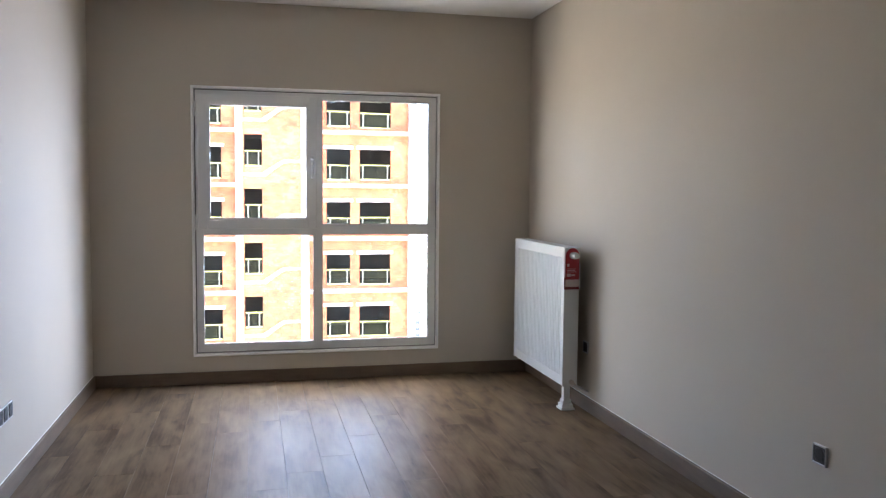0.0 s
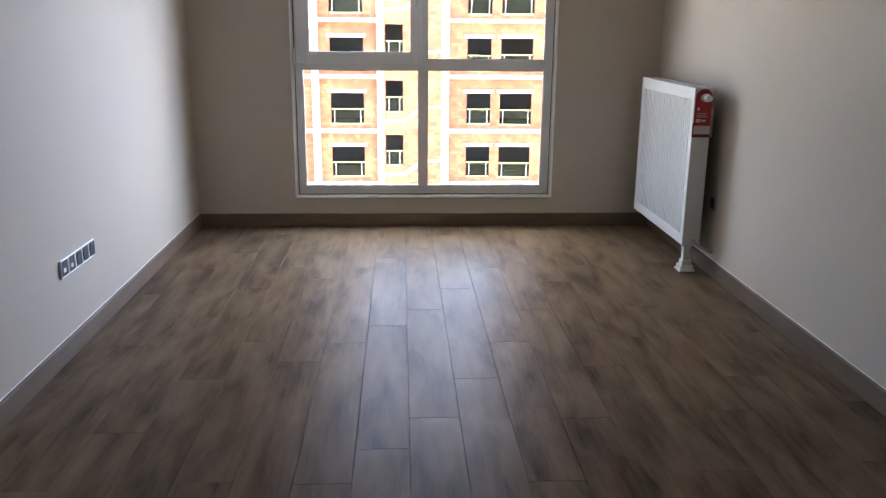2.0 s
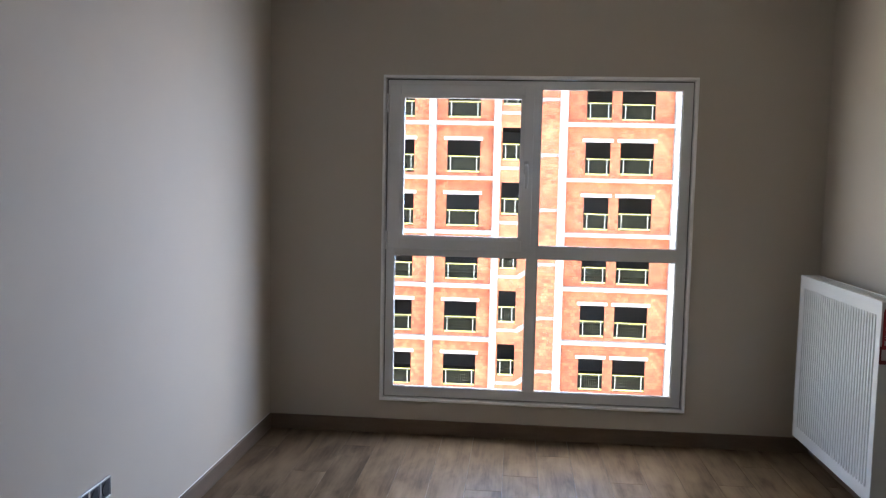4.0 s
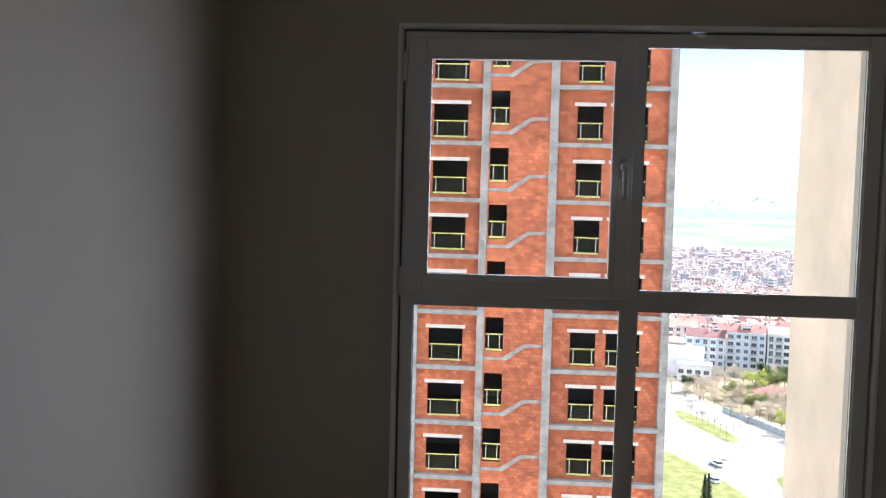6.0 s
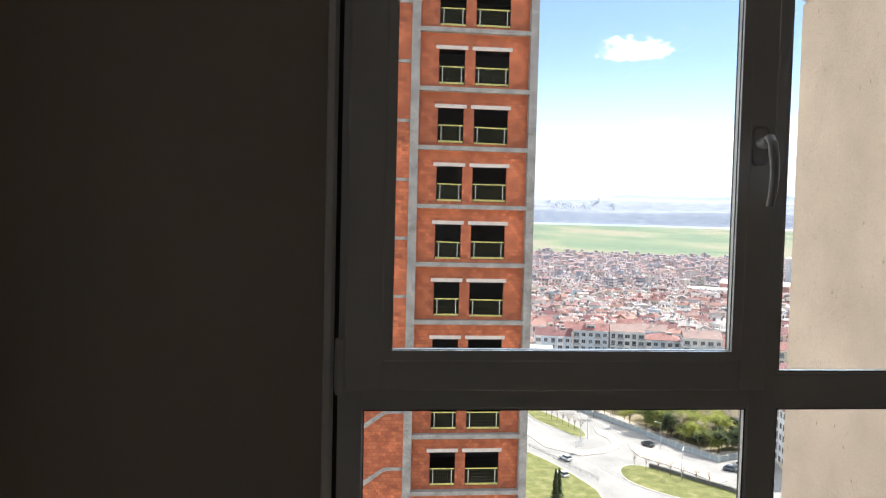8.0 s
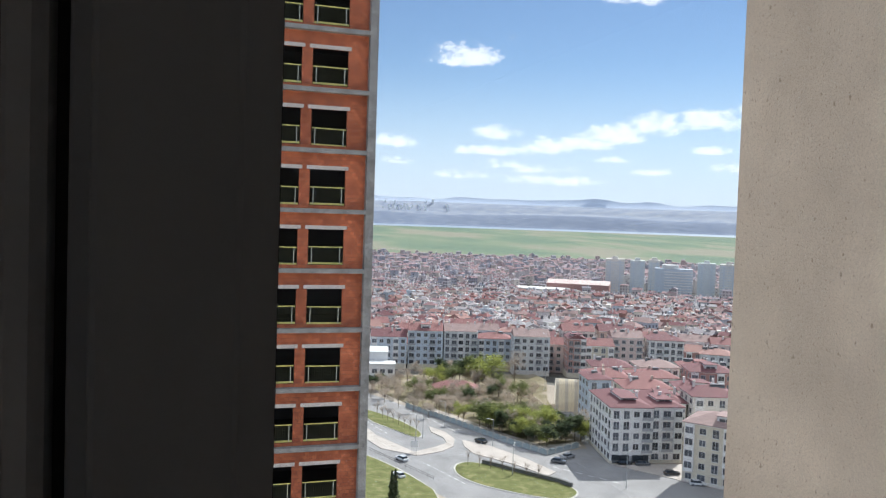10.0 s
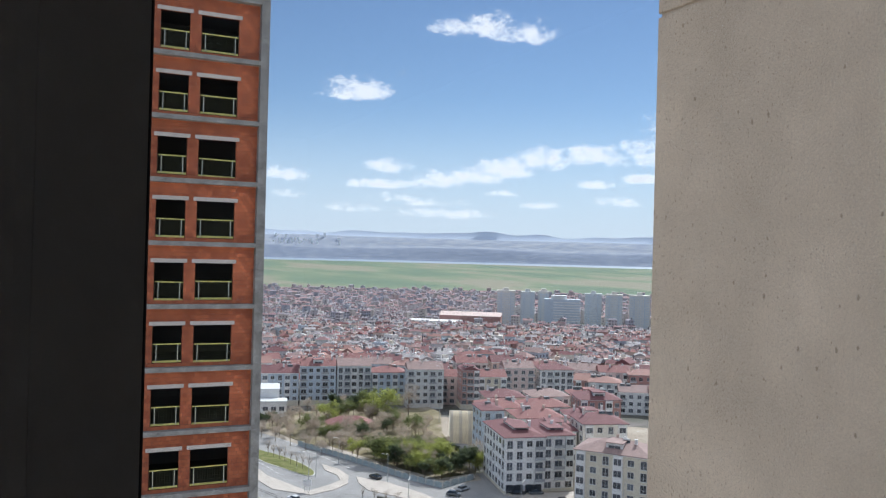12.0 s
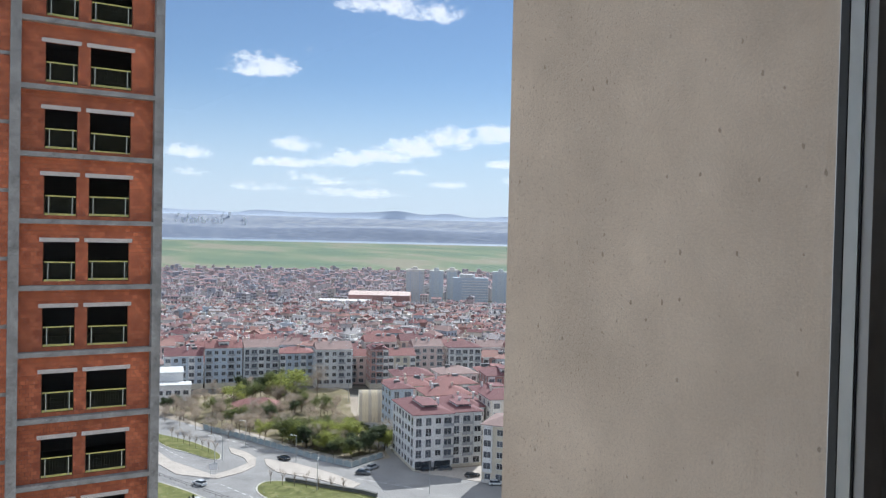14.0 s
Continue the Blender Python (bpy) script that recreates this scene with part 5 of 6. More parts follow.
def tree_meshes(seed, h, spread, leaf, size, bare=False, slim=False):
    q = random.Random(seed)
    tb, ends = bmesh.new(), []
    tube(tb, (0, 0, -0.5), (0, 0, h * 0.45), 0.02 * h, n=7, r2=0.012 * h)
    for k in range(9):
        a, z0 = k * 2.4 + q.random(), h * q.uniform(0.25, 0.5)
        L = spread * q.uniform(0.6, 1.0)
        e = Vector((L * math.cos(a), L * math.sin(a), z0 + h * q.uniform(0.18, 0.5)))
        tube(tb, (0, 0, z0), e, 0.008 * h, n=5, r2=0.003 * h)
        ends.append(e)
    tube(tb, (0, 0, h * 0.45), (0.1, 0.1, h * 0.9), 0.012 * h, n=5, r2=0.003 * h)
    cb = bmesh.new()
    for k in range((1000 if bare else 1300) if h > 5 else 110):
        if slim:
            u = q.random()
            c = Vector((q.gauss(0, 0.35), q.gauss(0, 0.35), 0)) * spread * (1 - u) * 1.6 + Vector((0, 0, h * (0.05 + 0.95 * u)))
        else:
            e = q.choice(ends + [Vector((0, 0, h * 0.75))])
            c = e + Vector((q.gauss(0, 1), q.gauss(0, 1), q.gauss(0, 0.8))) * spread * 0.26
            c.z = max(c.z, h * 0.2)
        if bare:
            d = Vector((q.gauss(0, 1), q.gauss(0, 1), abs(q.gauss(0.8, 0.6)))).normalized() * size * 3.2
            sd = d.orthogonal().normalized() * (0.022 if h > 5 else 0.014)
            vs = [cb.verts.new(c - sd), cb.verts.new(c + sd), cb.verts.new(c + d)]
            cb.faces.new(vs)
        else:
            m = Matrix.Rotation(q.random() * 6.28, 3, "Z") @ Matrix.Rotation(q.uniform(-1.2, 1.2), 3, "X")
            s = size * q.uniform(0.6, 1.3)
            vs = [cb.verts.new(c + m @ Vector(p)) for p in ((-s, 0, 0), (0, -s * 0.6, s * 0.15), (s, 0, 0), (0, s * 0.6, s * 0.2))]
            cb.faces.new(vs)
    return mesh_of("trunk", tb, M_BARK), mesh_of("crown", cb, leaf)


M_TWIG = leafy(mat("bare_twigs", (0.50, 0.42, 0.34), rough=0.95, var=0.15, scale=1.0, bump=0), 0.4)
TREES = {"bare": [tree_meshes(k, 7.0 + 0.6 * k, 2.2, M_TWIG, 0.5, bare=True) for k in (1, 2, 3)],
         "fresh": [tree_meshes(k, 7 + k * 0.2, 3.2, LEAVES[0], 0.30) for k in (4, 5)],
         "mid": [tree_meshes(k, 8.5, 3.4, LEAVES[1], 0.32) for k in (6, 7)],
         "dark": [tree_meshes(k, 7.5, 2.2, LEAVES[2], 0.32) for k in (8, 9)],
         "cypress": [tree_meshes(10, 8.5, 1.0, LEAVES[2], 0.30, slim=True)],
         "sapling": [tree_meshes(11, 4.5, 0.9, M_TWIG, 0.3, bare=True)]}
WORD = {"bare": "leafless brown tree with fine twigs", "fresh": "tree in fresh yellow-green spring leaf", "mid": "leafy green park tree", "dark": "dark evergreen park tree",
        "cypress": "slim dark cypress on the grass verge", "sapling": "thin leafless young street tree"}


def tree(kind, x, y, s=1.0):
    tr, cr = rng.choice(TREES[kind])
    o = thing("tree", (x, y, GZ), WORD[kind], "tree", kind + " trees")
    o.rotation_euler, o.scale = (0, 0, rng.random() * 6.28), (s, s, s * rng.uniform(0.9, 1.1))
    part("trunk", tr, None, o)
    part("crown", cr, None, o)


def fence_x(y):
    return 78.7 + (273.6 - y) * 24.5 / 63.4


for k in range(190):
    y = rng.uniform(216, 330)
    x = fence_x(y) + 3 + rng.random() ** 1.2 * (52 if y > 255 else 24)
    if (abs(x - 102) < 10 and abs(y - 288) < 8) or (abs(x - 137) < 10 and abs(y - 262) < 11) or (x < 92 and y > 310) or (x > 138 and y < 300):
        continue
    tree(rng.choice(("bare", "bare", "bare", "bare", "bare", "bare", "mid", "dark") if y > 250 else ("fresh", "fresh", "dark", "dark", "bare", "mid")), x, y, rng.uniform(0.6, 0.95))
for x, y, k, s in ((112, 232, "fresh", 1.15), (103, 236, "fresh", 1.0), (118, 222, "dark", 1.1), (114, 220, "dark", 0.9), (121, 300, "fresh", 1.6), (116, 304, "fresh", 1.3), (131, 300, "bare", 1.5), (97, 300, "fresh", 1.1), (112, 312, "dark", 1.2), (106, 318, "dark", 1.1), (118, 310, "mid", 1.3)):
    tree(k, x, y, s)
for k in range(8):
    tree("sapling", 66 + k * 0.95, 264 - k * 3.4, 1.1)
for k in range(9):
    tree("bare", fence_x(322 - k * 8) - 2.5, 322 - k * 8, 0.8)
for k in range(7):
    tree("sapling", 77.5 + k * 2.3, 206 - k * 2.6, 1.0)
tree("cypress", 50.2, 183.5, 0.85), tree("cypress", 51.3, 184.5, 0.9)

# ---- park fence, lamps, cars ----
M_FENCE = mat("blue_grey_fence", (0.38, 0.44, 0.45), rough=0.7, var=0.1, scale=1.0)
M_POLE = mat("galvanised_pole", (0.45, 0.46, 0.46), rough=0.5, metal=0.5, var=0.05)
FPTS = [(78.7, 273.6), (87.7, 251), (96.6, 224.2), (103.2, 210.2), (116.1, 215.6)]
fence = thing("park_fence", (97, 224, GZ), "low blue-grey panel fence round the park", "fence")
for (xa, ya), (xb, yb) in zip(FPTS, FPTS[1:]):
    n = max(2, int(math.hypot(xb - xa, yb - ya) / 3.0))
    for k in range(n):
        x0, y0 = xa + (xb - xa) * k / n, ya + (yb - ya) * k / n
        x1, y1 = xa + (xb - xa) * (k + 1) / n, ya + (yb - ya) * (k + 1) / n
        L, ang = math.hypot(x1 - x0, y1 - y0), math.atan2(y1 - y0, x1 - x0)
        pb = boxes((0.1, L - 0.1, -0.1, 0.1, 0, 0.5))
        for q in range(8):
            u0, u1 = 0.1 + (L - 0.2) * q / 8, 0.1 + (L - 0.2) * (q + 0.86) / 8
            box(pb, u0, u1, -0.05, 0.05, 0.5, 1.25 + 0.55 * math.sin(math.pi * (q + 0.5) / 8))
        p = rel(part("panel", pb, M_FENCE), fence)
        p.matrix_basis = Matrix.Translation((x0, y0, GZ)) @ Matrix.Rotation(ang, 4, "Z")
        p = rel(part("post", boxes((-0.14, 0.14, -0.14, 0.14, 0, 1.9)), M_KERB), fence)
        p.matrix_basis = Matrix.Translation((x0, y0, GZ)) @ Matrix.Rotation(ang, 4, "Z")


rail = thing("roadside_railing", (58, 215, GZ), "low dark metal railing beside the road", "railing")
M_DARKMETAL = mat("dark_painted_metal", (0.06, 0.06, 0.065), rough=0.5, metal=0.4, var=0.1)
RA, RB = Vector((48.5, 240, GZ)), Vector((64.5, 196, GZ))
for h in (0.55, 1.05):
    bm = bmesh.new()
    tube(bm, RA + Vector((0, 0, h)), RB + Vector((0, 0, h)), 0.05, n=6)
    rel(part("rail", bm, M_DARKMETAL), rail)
for k in range(20):
    bm = bmesh.new()
    p = RA.lerp(RB, k / 19)
    tube(bm, p, p + Vector((0, 0, 1.1)), 0.05, n=6)
    rel(part("post", bm, M_DARKMETAL), rail)


M_LOWWALL = mat("dark_stained_concrete", (0.13, 0.13, 0.12), rough=0.9, var=0.2, scale=0.6)
low_wall = thing("low_wall", (90, 195, GZ), "low dark concrete wall curving along the traffic island", "wall")
LW = [(82.0, 206.5), (85.2, 202.2), (89.0, 196.2), (92.6, 191.2), (95.4, 187.4), (97.2, 183.2)]
for (xa, ya), (xb, yb) in zip(LW, LW[1:]):
    L = math.hypot(xb - xa, yb - ya)
    p = rel(part("section", boxes((0, L + 0.1, -0.35, 0.35, 0, 0.95), (0, L + 0.1, -0.42, 0.42, 0.95, 1.08), bevel=0.02), M_LOWWALL), low_wall)
    p.matrix_basis = Matrix.Translation((xa, ya, GZ + 0.1)) @ Matrix.Rotation(math.atan2(yb - ya, xb - xa), 4, "Z")
sign = thing("road_sign", (66.4, 220.4, GZ + 0.15), "white rectangular road sign board on two posts", "road sign")
sign.rotation_euler = (0, 0, radians(-17))
for x in (-0.7, 0.7):
    bm = bmesh.new()
    tube(bm, (x, 0, 0), (x, 0, 3.2), 0.05, n=6)
    part("post", bm, M_POLE, sign)
part("panel", boxes((-1.1, 1.1, -0.09, -0.05, 1.5, 3.3), bevel=0.01), M_WALLS[2], sign)


def street_lamp(x, y, h, ang):
    o = thing("street_lamp", (x, y, GZ), "tall grey street lamp with a single arm", "street lamp", "street lamps")
    o.rotation_euler = (0, 0, ang)
    bm = bmesh.new()
    tube(bm, (0, 0, -0.3), (0, 0, h), 0.12, n=8, r2=0.06)
    part("pole", bm, M_POLE, o)
    bm = bmesh.new()
    tube(bm, (0, 0, h - 0.05), (1.5, 0, h + 0.35), 0.05, n=6)
    part("arm", bm, M_POLE, o)
    part("head", boxes((1.3, 2.0, -0.15, 0.15, h + 0.28, h + 0.42), bevel=0.03), M_WALLS[2], o)


for x, y, h, ang in ((110.7, 179.5, 9, 0.6), (134.1, 167.9, 9, 0.6), (140.9, 292.2, 22, 2.0), (73, 234, 8, 0.2), (70.1, 231.6, 8, 3.0), (84, 246, 8, 3.2), (91, 222, 8, 3.2), (86, 195, 8, 1.0)):
    street_lamp(x, y, h, ang)

M_TYRE = mat("tyre_rubber", (0.02, 0.02, 0.02), rough=0.8)
CAR_PAINT = {n: mat("car_paint_" + n, c, rough=0.25, var=0.01, coat=0.6, bump=0) for n, c in (("white", (0.75, 0.75, 0.74)), ("black", (0.015, 0.015, 0.017)), ("silver", (0.42, 0.43, 0.44)), ("grey", (0.12, 0.125, 0.13)))}


def car(x, y, ang, paint):
    o = thing("car", (x, y, GZ + 0.03), f"{paint} parked hatchback car on the asphalt", "car", "parked cars")
    o.rotation_euler = (0, 0, ang)
    bm = bmesh.new()
    box(bm, -2.1, 2.1, -0.86, 0.86, 0.28, 0.88, bevel=0.12)
    part("body", bm, CAR_PAINT[paint], o)
    bm = bmesh.new()
    lo = [bm.verts.new(p) for p in ((-1.75, -0.78, 0.86), (1.1, -0.78, 0.86), (1.1, 0.78, 0.86), (-1.75, 0.78, 0.86))]
    hi = [bm.verts.new(p) for p in ((-1.35, -0.62, 1.42), (0.35, -0.62, 1.42), (0.35, 0.62, 1.42), (-1.35, 0.62, 1.42))]
    for k in range(4):
        bm.faces.new((lo[k], lo[(k + 1) % 4], hi[(k + 1) % 4], hi[k]))
    part("cabin_glass", bm, M_PANE, o)
    part("roof", boxes((-1.38, 0.38, -0.64, 0.64, 1.40, 1.46), bevel=0.02), CAR_PAINT[paint], o)
    for wx in (-1.3, 1.3):
        for wy in (-0.8, 0.8):
            bm = bmesh.new()
            tube(bm, (wx, wy - 0.1, 0.32), (wx, wy + 0.1, 0.32), 0.32, n=14)
            w = part("wheel", bm, M_TYRE, o)
            bm = bmesh.new()
            tube(bm, (wx, wy - 0.105, 0.32), (wx, wy + 0.105, 0.32), 0.19, n=10)
            part("rim", bm, CAR_PAINT["silver"], w)


for x, y, ang, p in ((103.2, 202.8, -0.7, "grey"), (88.9, 226.2, 1.95, "black"), (61, 214, 1.95, "white"), (128.7, 186.4, -0.2, "black"), (130.5, 177.4, -0.5, "white"), (122.0, 214.0, 1.2, "silver"), (120.6, 197.2, -0.25, "black"), (125.4, 195.6, -0.25, "grey"), (126.5, 236, 1.25, "grey"), (56.5, 200.5, 1.9, "white"), (108, 206.5, 0.4, "silver"), (123.2, 219, 1.25, "black")):
    car(x, y, ang, p)

# ---- radiator on the east wall ----
RX0, RX1, RYA, RYB, RZ0, RZ1 = 3.134, 3.236, -1.262, -0.230, 0.170, 1.097
rad = thing("radiator", (3.19, -0.73, 0), "white fluted steel panel radiator with a red tag on its valve", "radiator")
rpart = lambda name, bm, m, label="", smooth=False, parent=None: rel(part(name, bm, m, None, label, smooth), rad) if parent is None else rel(part(name, bm, m, None, label, smooth), parent)


def fluted(xf, xb, sign):
    """A pressed panel: flat rim, upright flutes."""
    bm = bmesh.new()
    n, m = 31, 0.05
    prof = [(RYA + 0.008, 0.0), (RYA + m, 0.0)]
    pitch = (RYB - RYA - 2 * m) / n
    for k in range(n):
        y = RYA + m + pitch * k
        prof += [(y + pitch * 0.12, 0.012), (y + pitch * 0.42, 0.012), (y + pitch * 0.5, 0.0), (y + pitch * 0.98, 0.0)]
    prof += [(RYB - 0.008, 0.0)]
    zs = [(RZ0 + 0.006, 0), (RZ0 + 0.065, 0), (RZ0 + 0.085, 1), (RZ1 - 0.085, 1), (RZ1 - 0.065, 0), (RZ1 - 0.006, 0)]
    grid = [[bm.verts.new((xf + sign * dx * on, y, z)) for y, dx in prof] for z, on in zs]
    for r0, r1 in zip(grid, grid[1:]):
        for k in range(len(prof) - 1):
            bm.faces.new((r0[k], r0[k + 1], r1[k + 1], r1[k]) if sign < 0 else (r0[k], r1[k], r1[k + 1], r0[k + 1]))
    box(bm, min(xf + sign * 0.021, xb), max(xf + sign * 0.021, xb), RYA + 0.008, RYB - 0.008, RZ0 + 0.006, RZ1 - 0.006)
    bmesh.ops.recalc_face_normals(bm, faces=bm.faces)
    return bm


rpart("front_panel", fluted(RX0 + 0.002, RX0 + 0.030, 1), M_RAD, "white fluted front panel")
rpart("rear_panel", boxes((RX1 - 0.016, RX1, RYA + 0.01, RYB - 0.01, RZ0 + 0.006, RZ1 - 0.006), bevel=0.004), M_RAD)
rpart("fin_pack", boxes(*[(RX0 + 0.022, RX1 - 0.018, RYA + 0.03 + k * 0.04, RYA + 0.034 + k * 0.04, RZ0 + 0.06, RZ1 - 0.03) for k in range(24)]), M_RADSHADE)
rpart("side_panel", boxes((RX0, RX1 + 0.004, RYA - 0.004, RYA + 0.006, RZ0, RZ1), bevel=0.003), M_RAD)
rpart("side_panel", boxes((RX0, RX1 + 0.004, RYB - 0.006, RYB + 0.004, RZ0, RZ1), bevel=0.003), M_RAD)
rpart("top_grille", boxes((RX0 + 0.001, RX0 + 0.02, RYA + 0.006, RYB - 0.006, RZ1 - 0.014, RZ1), (RX1 - 0.018, RX1 + 0.003, RYA + 0.006, RYB - 0.006, RZ1 - 0.014, RZ1),
                          *[(RX0 + 0.02, RX1 - 0.018, RYA + 0.015 + k * 0.024, RYA + 0.028 + k * 0.024, RZ1 - 0.012, RZ1 - 0.002) for k in range(42)]), M_RAD)
for y in (RYA + 0.18, RYB - 0.18):
    rpart("wall_bracket", boxes((RX1, RX, y - 0.012, y + 0.012, RZ1 - 0.30, RZ1 - 0.12)), M_RAD)
# valve at the top of the near end, knob, hanging card
VY = RYA - 0.004
vb = bmesh.new()
tube(vb, (3.195, VY + 0.002, 1.045), (3.195, VY - 0.020, 1.045), 0.020, n=16)
valve = rpart("valve", vb, M_BRASS)
kb = bmesh.new()
tube(kb, (3.195, VY - 0.018, 1.045), (3.195, VY - 0.032, 1.045), 0.024, n=20)
tube(kb, (3.195, VY - 0.032, 1.045), (3.195, VY - 0.072, 1.045), 0.021, n=20, r2=0.018)
rpart("thermostat_knob", kb, M_RAD, "white thermostat knob", smooth=False, parent=valve)


def tag_bm():
    """A door-hanger card with a round top and a hole."""
    bm = bmesh.new()
    cx, cz, ro, ri, n = 3.188, 1.045, 0.048, 0.022, 20
    outer, inner = [], []
    for k in range(n + 1):
        a = math.pi * k / n
        outer.append((cx - ro * math.cos(a), cz + ro * math.sin(a)))
    for y in (VY - 0.0075, VY - 0.0065):
        vo = [bm.verts.new((x, y, z)) for x, z in outer]
        vi = [bm.verts.new((cx - ri * math.cos(math.pi * k / n), y, cz + ri * math.sin(math.pi * k / n))) for k in range(n + 1)]
        for k in range(n):
            bm.faces.new((vo[k], vo[k + 1], vi[k + 1], vi[k]))
        low = [bm.verts.new((cx - ri * math.cos(math.pi * k / n), y, cz - ri * math.sin(math.pi * k / n))) for k in range(n + 1)]
        l0, l1 = bm.verts.new((cx - ro, y, 0.885)), bm.verts.new((cx + ro, y, 0.885))
        mid = n // 2
        bm.faces.new([vo[0], vi[0]] + low[1:mid + 1] + [bm.verts.new((cx, y, 0.885)), l0])
        bm.faces.new([vo[n], l1, bm.verts.new((cx, y, 0.885))] + low[mid:n] + [vi[n]])
    return bm


card = rpart("hang_tag", tag_bm(), M_RED, "red printed card hung on the valve")
rel(part("lower_panel", boxes((3.140, 3.236, VY - 0.0085, VY - 0.0075, 0.838, 0.886)), M_PALE, label="pale block on the card"), card)
rel(part("lower_edge", boxes((3.140, 3.236, VY - 0.0085, VY - 0.0075, 0.820, 0.838), (3.132, 3.140, VY - 0.0085, VY - 0.0075, 0.820, 0.90)), M_REDDK), card)
rel(part("print", boxes((3.150, 3.176, VY - 0.0090, VY - 0.0080, 0.905, 0.925), (3.182, 3.206, VY - 0.0090, VY - 0.0080, 0.910, 0.920), (3.150, 3.215, VY - 0.0090, VY - 0.0080, 0.935, 0.938), (3.150, 3.205, VY - 0.0090, VY - 0.0080, 0.945, 0.948), (3.152, 3.166, VY - 0.0090, VY - 0.0080, 0.972, 0.990), (3.150, 3.210, VY - 0.0090, VY - 0.0080, 0.955, 0.957)), M_PALE, label="pale unreadable print"), card)
# plug, tail pipe to the wall, moulded pipe cover on the floor
pb = bmesh.new()
tube(pb, (3.198, VY + 0.004, 0.200), (3.198, VY - 0.014, 0.200), 0.016, n=14)
tube(pb, (3.198, VY - 0.008, 0.200), (3.232, VY - 0.014, 0.172), 0.007, n=8)
tube(pb, (3.232, VY - 0.014, 0.172), (RX, VY - 0.004, 0.128), 0.007, n=8)
rpart("tail_pipe", pb, M_BRASS)
cb = bmesh.new()
box(cb, 3.168, 3.212, -1.215, -1.170, 0.02, RZ0 + 0.01, bevel=0.004)
box(cb, 3.160, 3.220, -1.223, -1.162, 0.012, 0.068, bevel=0.004)
box(cb, 3.150, 3.230, -1.233, -1.152, 0.0, 0.040, bevel=0.005)
box(cb, 3.142, 3.238, -1.241, -1.144, 0.0, 0.014, bevel=0.003)
rpart("pipe_cover", cb, M_RAD, "white stepped pipe cover on the floor")


# ---- sockets ----
def socket_plate(name, x, y0, z0, n, face, label):
    """n inserts side by side in a metal frame; face: +1 looks to +x, -1 to -x."""
    s = 0.080
    o = thing(name, (x, y0 + n * s / 2, z0 + s / 2), label, "wall socket", "wall sockets")
    t = lambda d: (min(x, x + face * d), max(x, x + face * d))
    xa, xb = t(0.010)
    bm = bmesh.new()
    for k in range(n + 1):
        w = 0.007 if 0 < k < n else 0.006
        yy = y0 + k * s
        box(bm, xa, xb, max(y0, yy - w), min(y0 + n * s, yy + w), z0, z0 + s, bevel=0.0015)
    box(bm, xa, xb - 0.0005 * face, y0, y0 + n * s, z0, z0 + 0.007, bevel=0.0015)
    box(bm, xa, xb - 0.0005 * face, y0, y0 + n * s, z0 + s - 0.007, z0 + s, bevel=0.0015)
    rel(part("frame", bm, M_SOCKFR), o)
    for k in range(n):
        c = y0 + (k + 0.5) * s
        xi = t(0.008)
        ib = bmesh.new()
        box(ib, *xi, c - 0.033, c + 0.033, z0 + 0.007, z0 + s - 0.007, bevel=0.001)
        ins = rel(part("insert", ib, M_SOCKDK), o)
        rb = bmesh.new()
        if n == 5 and k < 2:
            box(rb, *t(0.0095), c - 0.012, c + 0.012, z0 + 0.022, z0 + 0.04, bevel=0.001)
            rel(part("outlet", rb, M_RAD, label="small white data outlet"), ins)
        else:
            tube(rb, (x + face * 0.007, c, z0 + s / 2), (x + face * 0.0105, c, z0 + s / 2), 0.026, n=20)
            rel(part("well", rb, M_GASKET), ins)


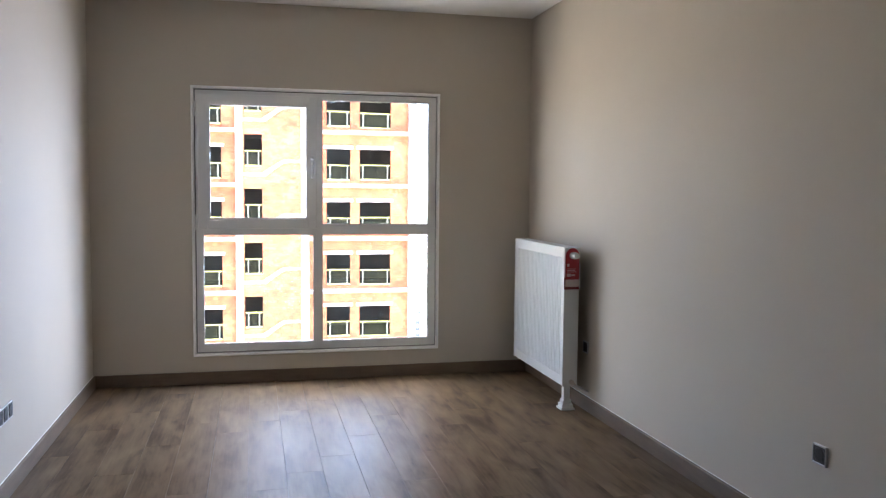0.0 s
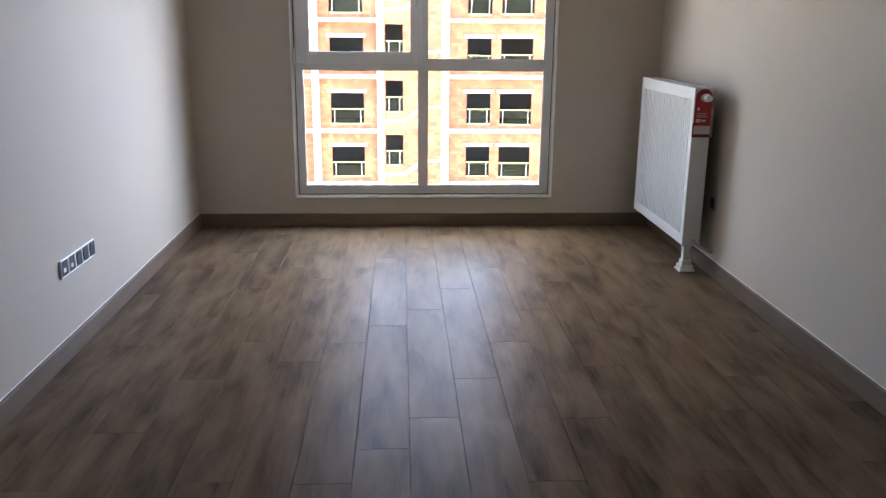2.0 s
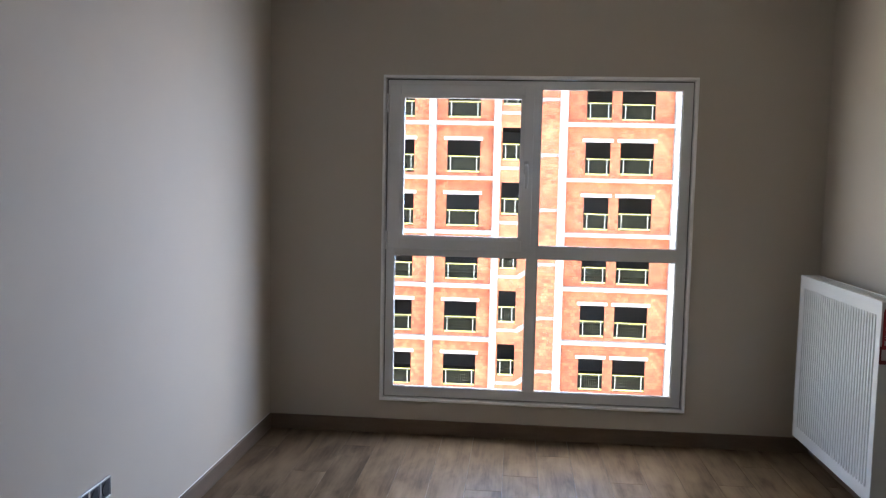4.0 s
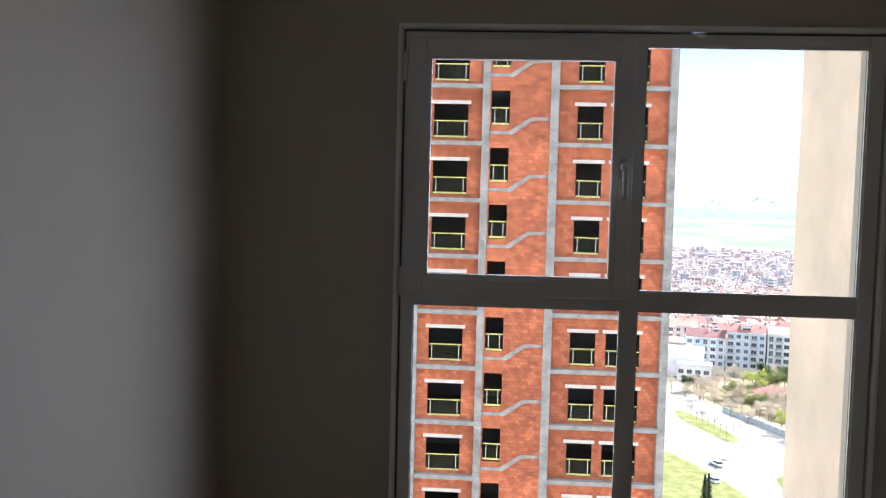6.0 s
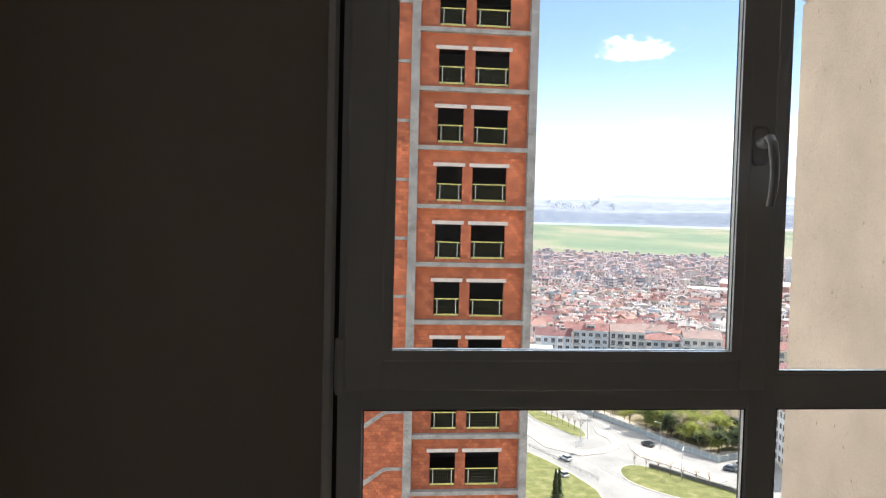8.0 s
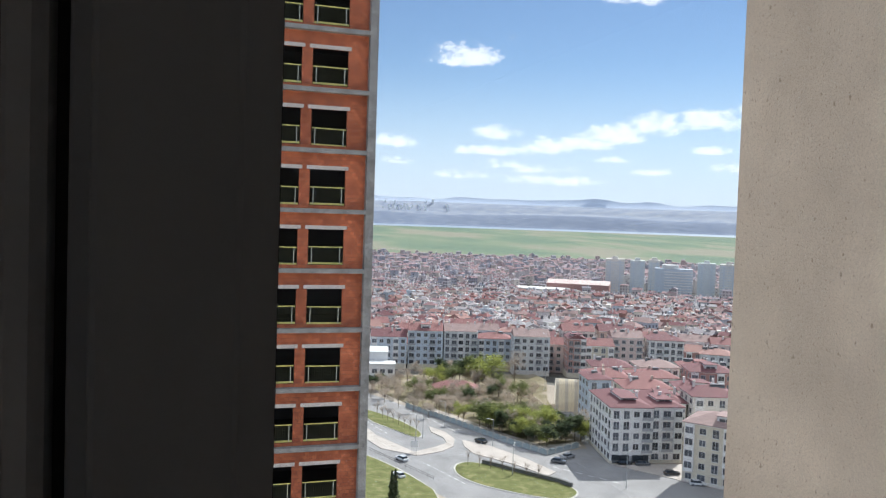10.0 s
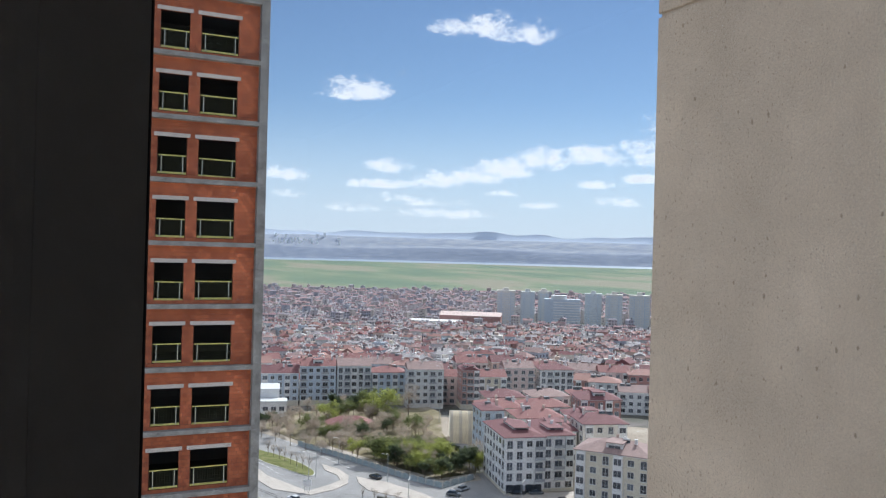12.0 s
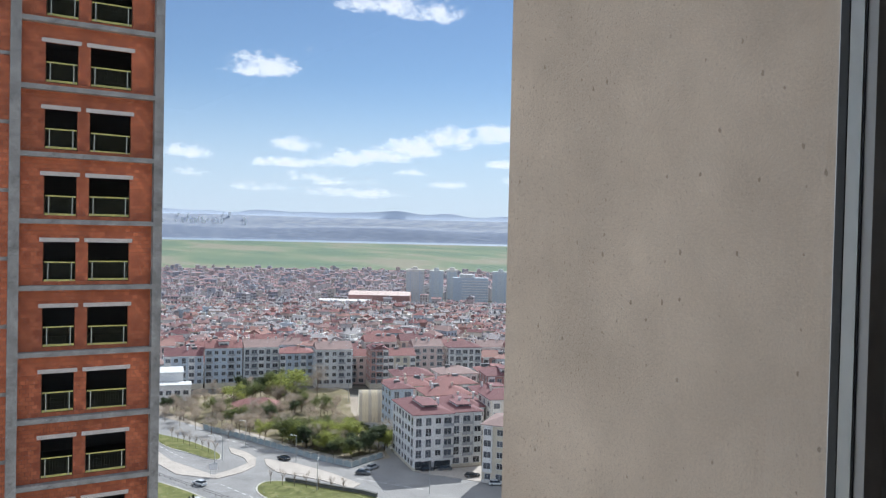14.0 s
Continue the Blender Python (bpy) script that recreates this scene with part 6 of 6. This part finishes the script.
socket_plate("socket_strip", 0.0, -2.455, 0.358, 5, 1, "five-gang dark wall socket strip in a metal frame")
socket_plate("wall_socket", RX, -1.262, 0.383, 1, -1, "single dark wall socket in a metal frame")
socket_plate("wall_socket", RX, -3.600, 0.395, 1, -1, "single dark wall socket in a metal frame")

# ---- laminate planks ----
PW, PL, SEAM, GAP = 0.1905, 1.217, 1.491, 0.0008


def plank_mesh(w, l):
    bm = bmesh.new()
    a, b, c = w / 2 - GAP, l / 2 - GAP, 0.0003
    lo = [bm.verts.new(p) for p in ((-a, -b, -0.012), (a, -b, -0.012), (a, b, -0.012), (-a, b, -0.012))]
    mi = [bm.verts.new(p) for p in ((-a, -b, -c), (a, -b, -c), (a, b, -c), (-a, b, -c))]
    hi = [bm.verts.new(p) for p in ((-a + c, -b + c, 0), (a - c, -b + c, 0), (a - c, b - c, 0), (-a + c, b - c, 0))]
    bm.faces.new(hi)
    for k in range(4):
        j = (k + 1) % 4
        bm.faces.new((lo[k], lo[j], mi[j], mi[k]))
        bm.faces.new((mi[k], mi[j], hi[j], hi[k]))
    return mesh_of("plank", bm, M_PLANK)


full = plank_mesh(PW, PL)
JOINT = {0: -1.87, 1: -1.52, -1: -2.10, -2: -2.32, -3: -2.53, 2: -2.33}
prng = random.Random(3)
row0 = -int(SEAM / PW) - 1
for r_ in range(row0, int((RX - SEAM) / PW) + 1):
    xa, xb = max(0.0, SEAM + r_ * PW), min(RX, SEAM + (r_ + 1) * PW)
    if xb - xa < 0.01:
        continue
    j = JOINT.get(r_, -1.9 + (r_ * 0.41) % PL + prng.uniform(-0.1, 0.1))
    y = j + PL * math.ceil((0 - j) / PL)
    while y > RY:
        ya, yb = max(RY, y - PL), min(0.0, y)
        y -= PL
        if yb - ya < 0.02:
            continue
        whole = abs(xb - xa - PW) < 1e-4 and abs(yb - ya - PL) < 1e-4
        p = new("plank", full if whole else plank_mesh(xb - xa, yb - ya))
        p.location = ((xa + xb) / 2, (ya + yb) / 2, 0)
        p.parent = floor_ob
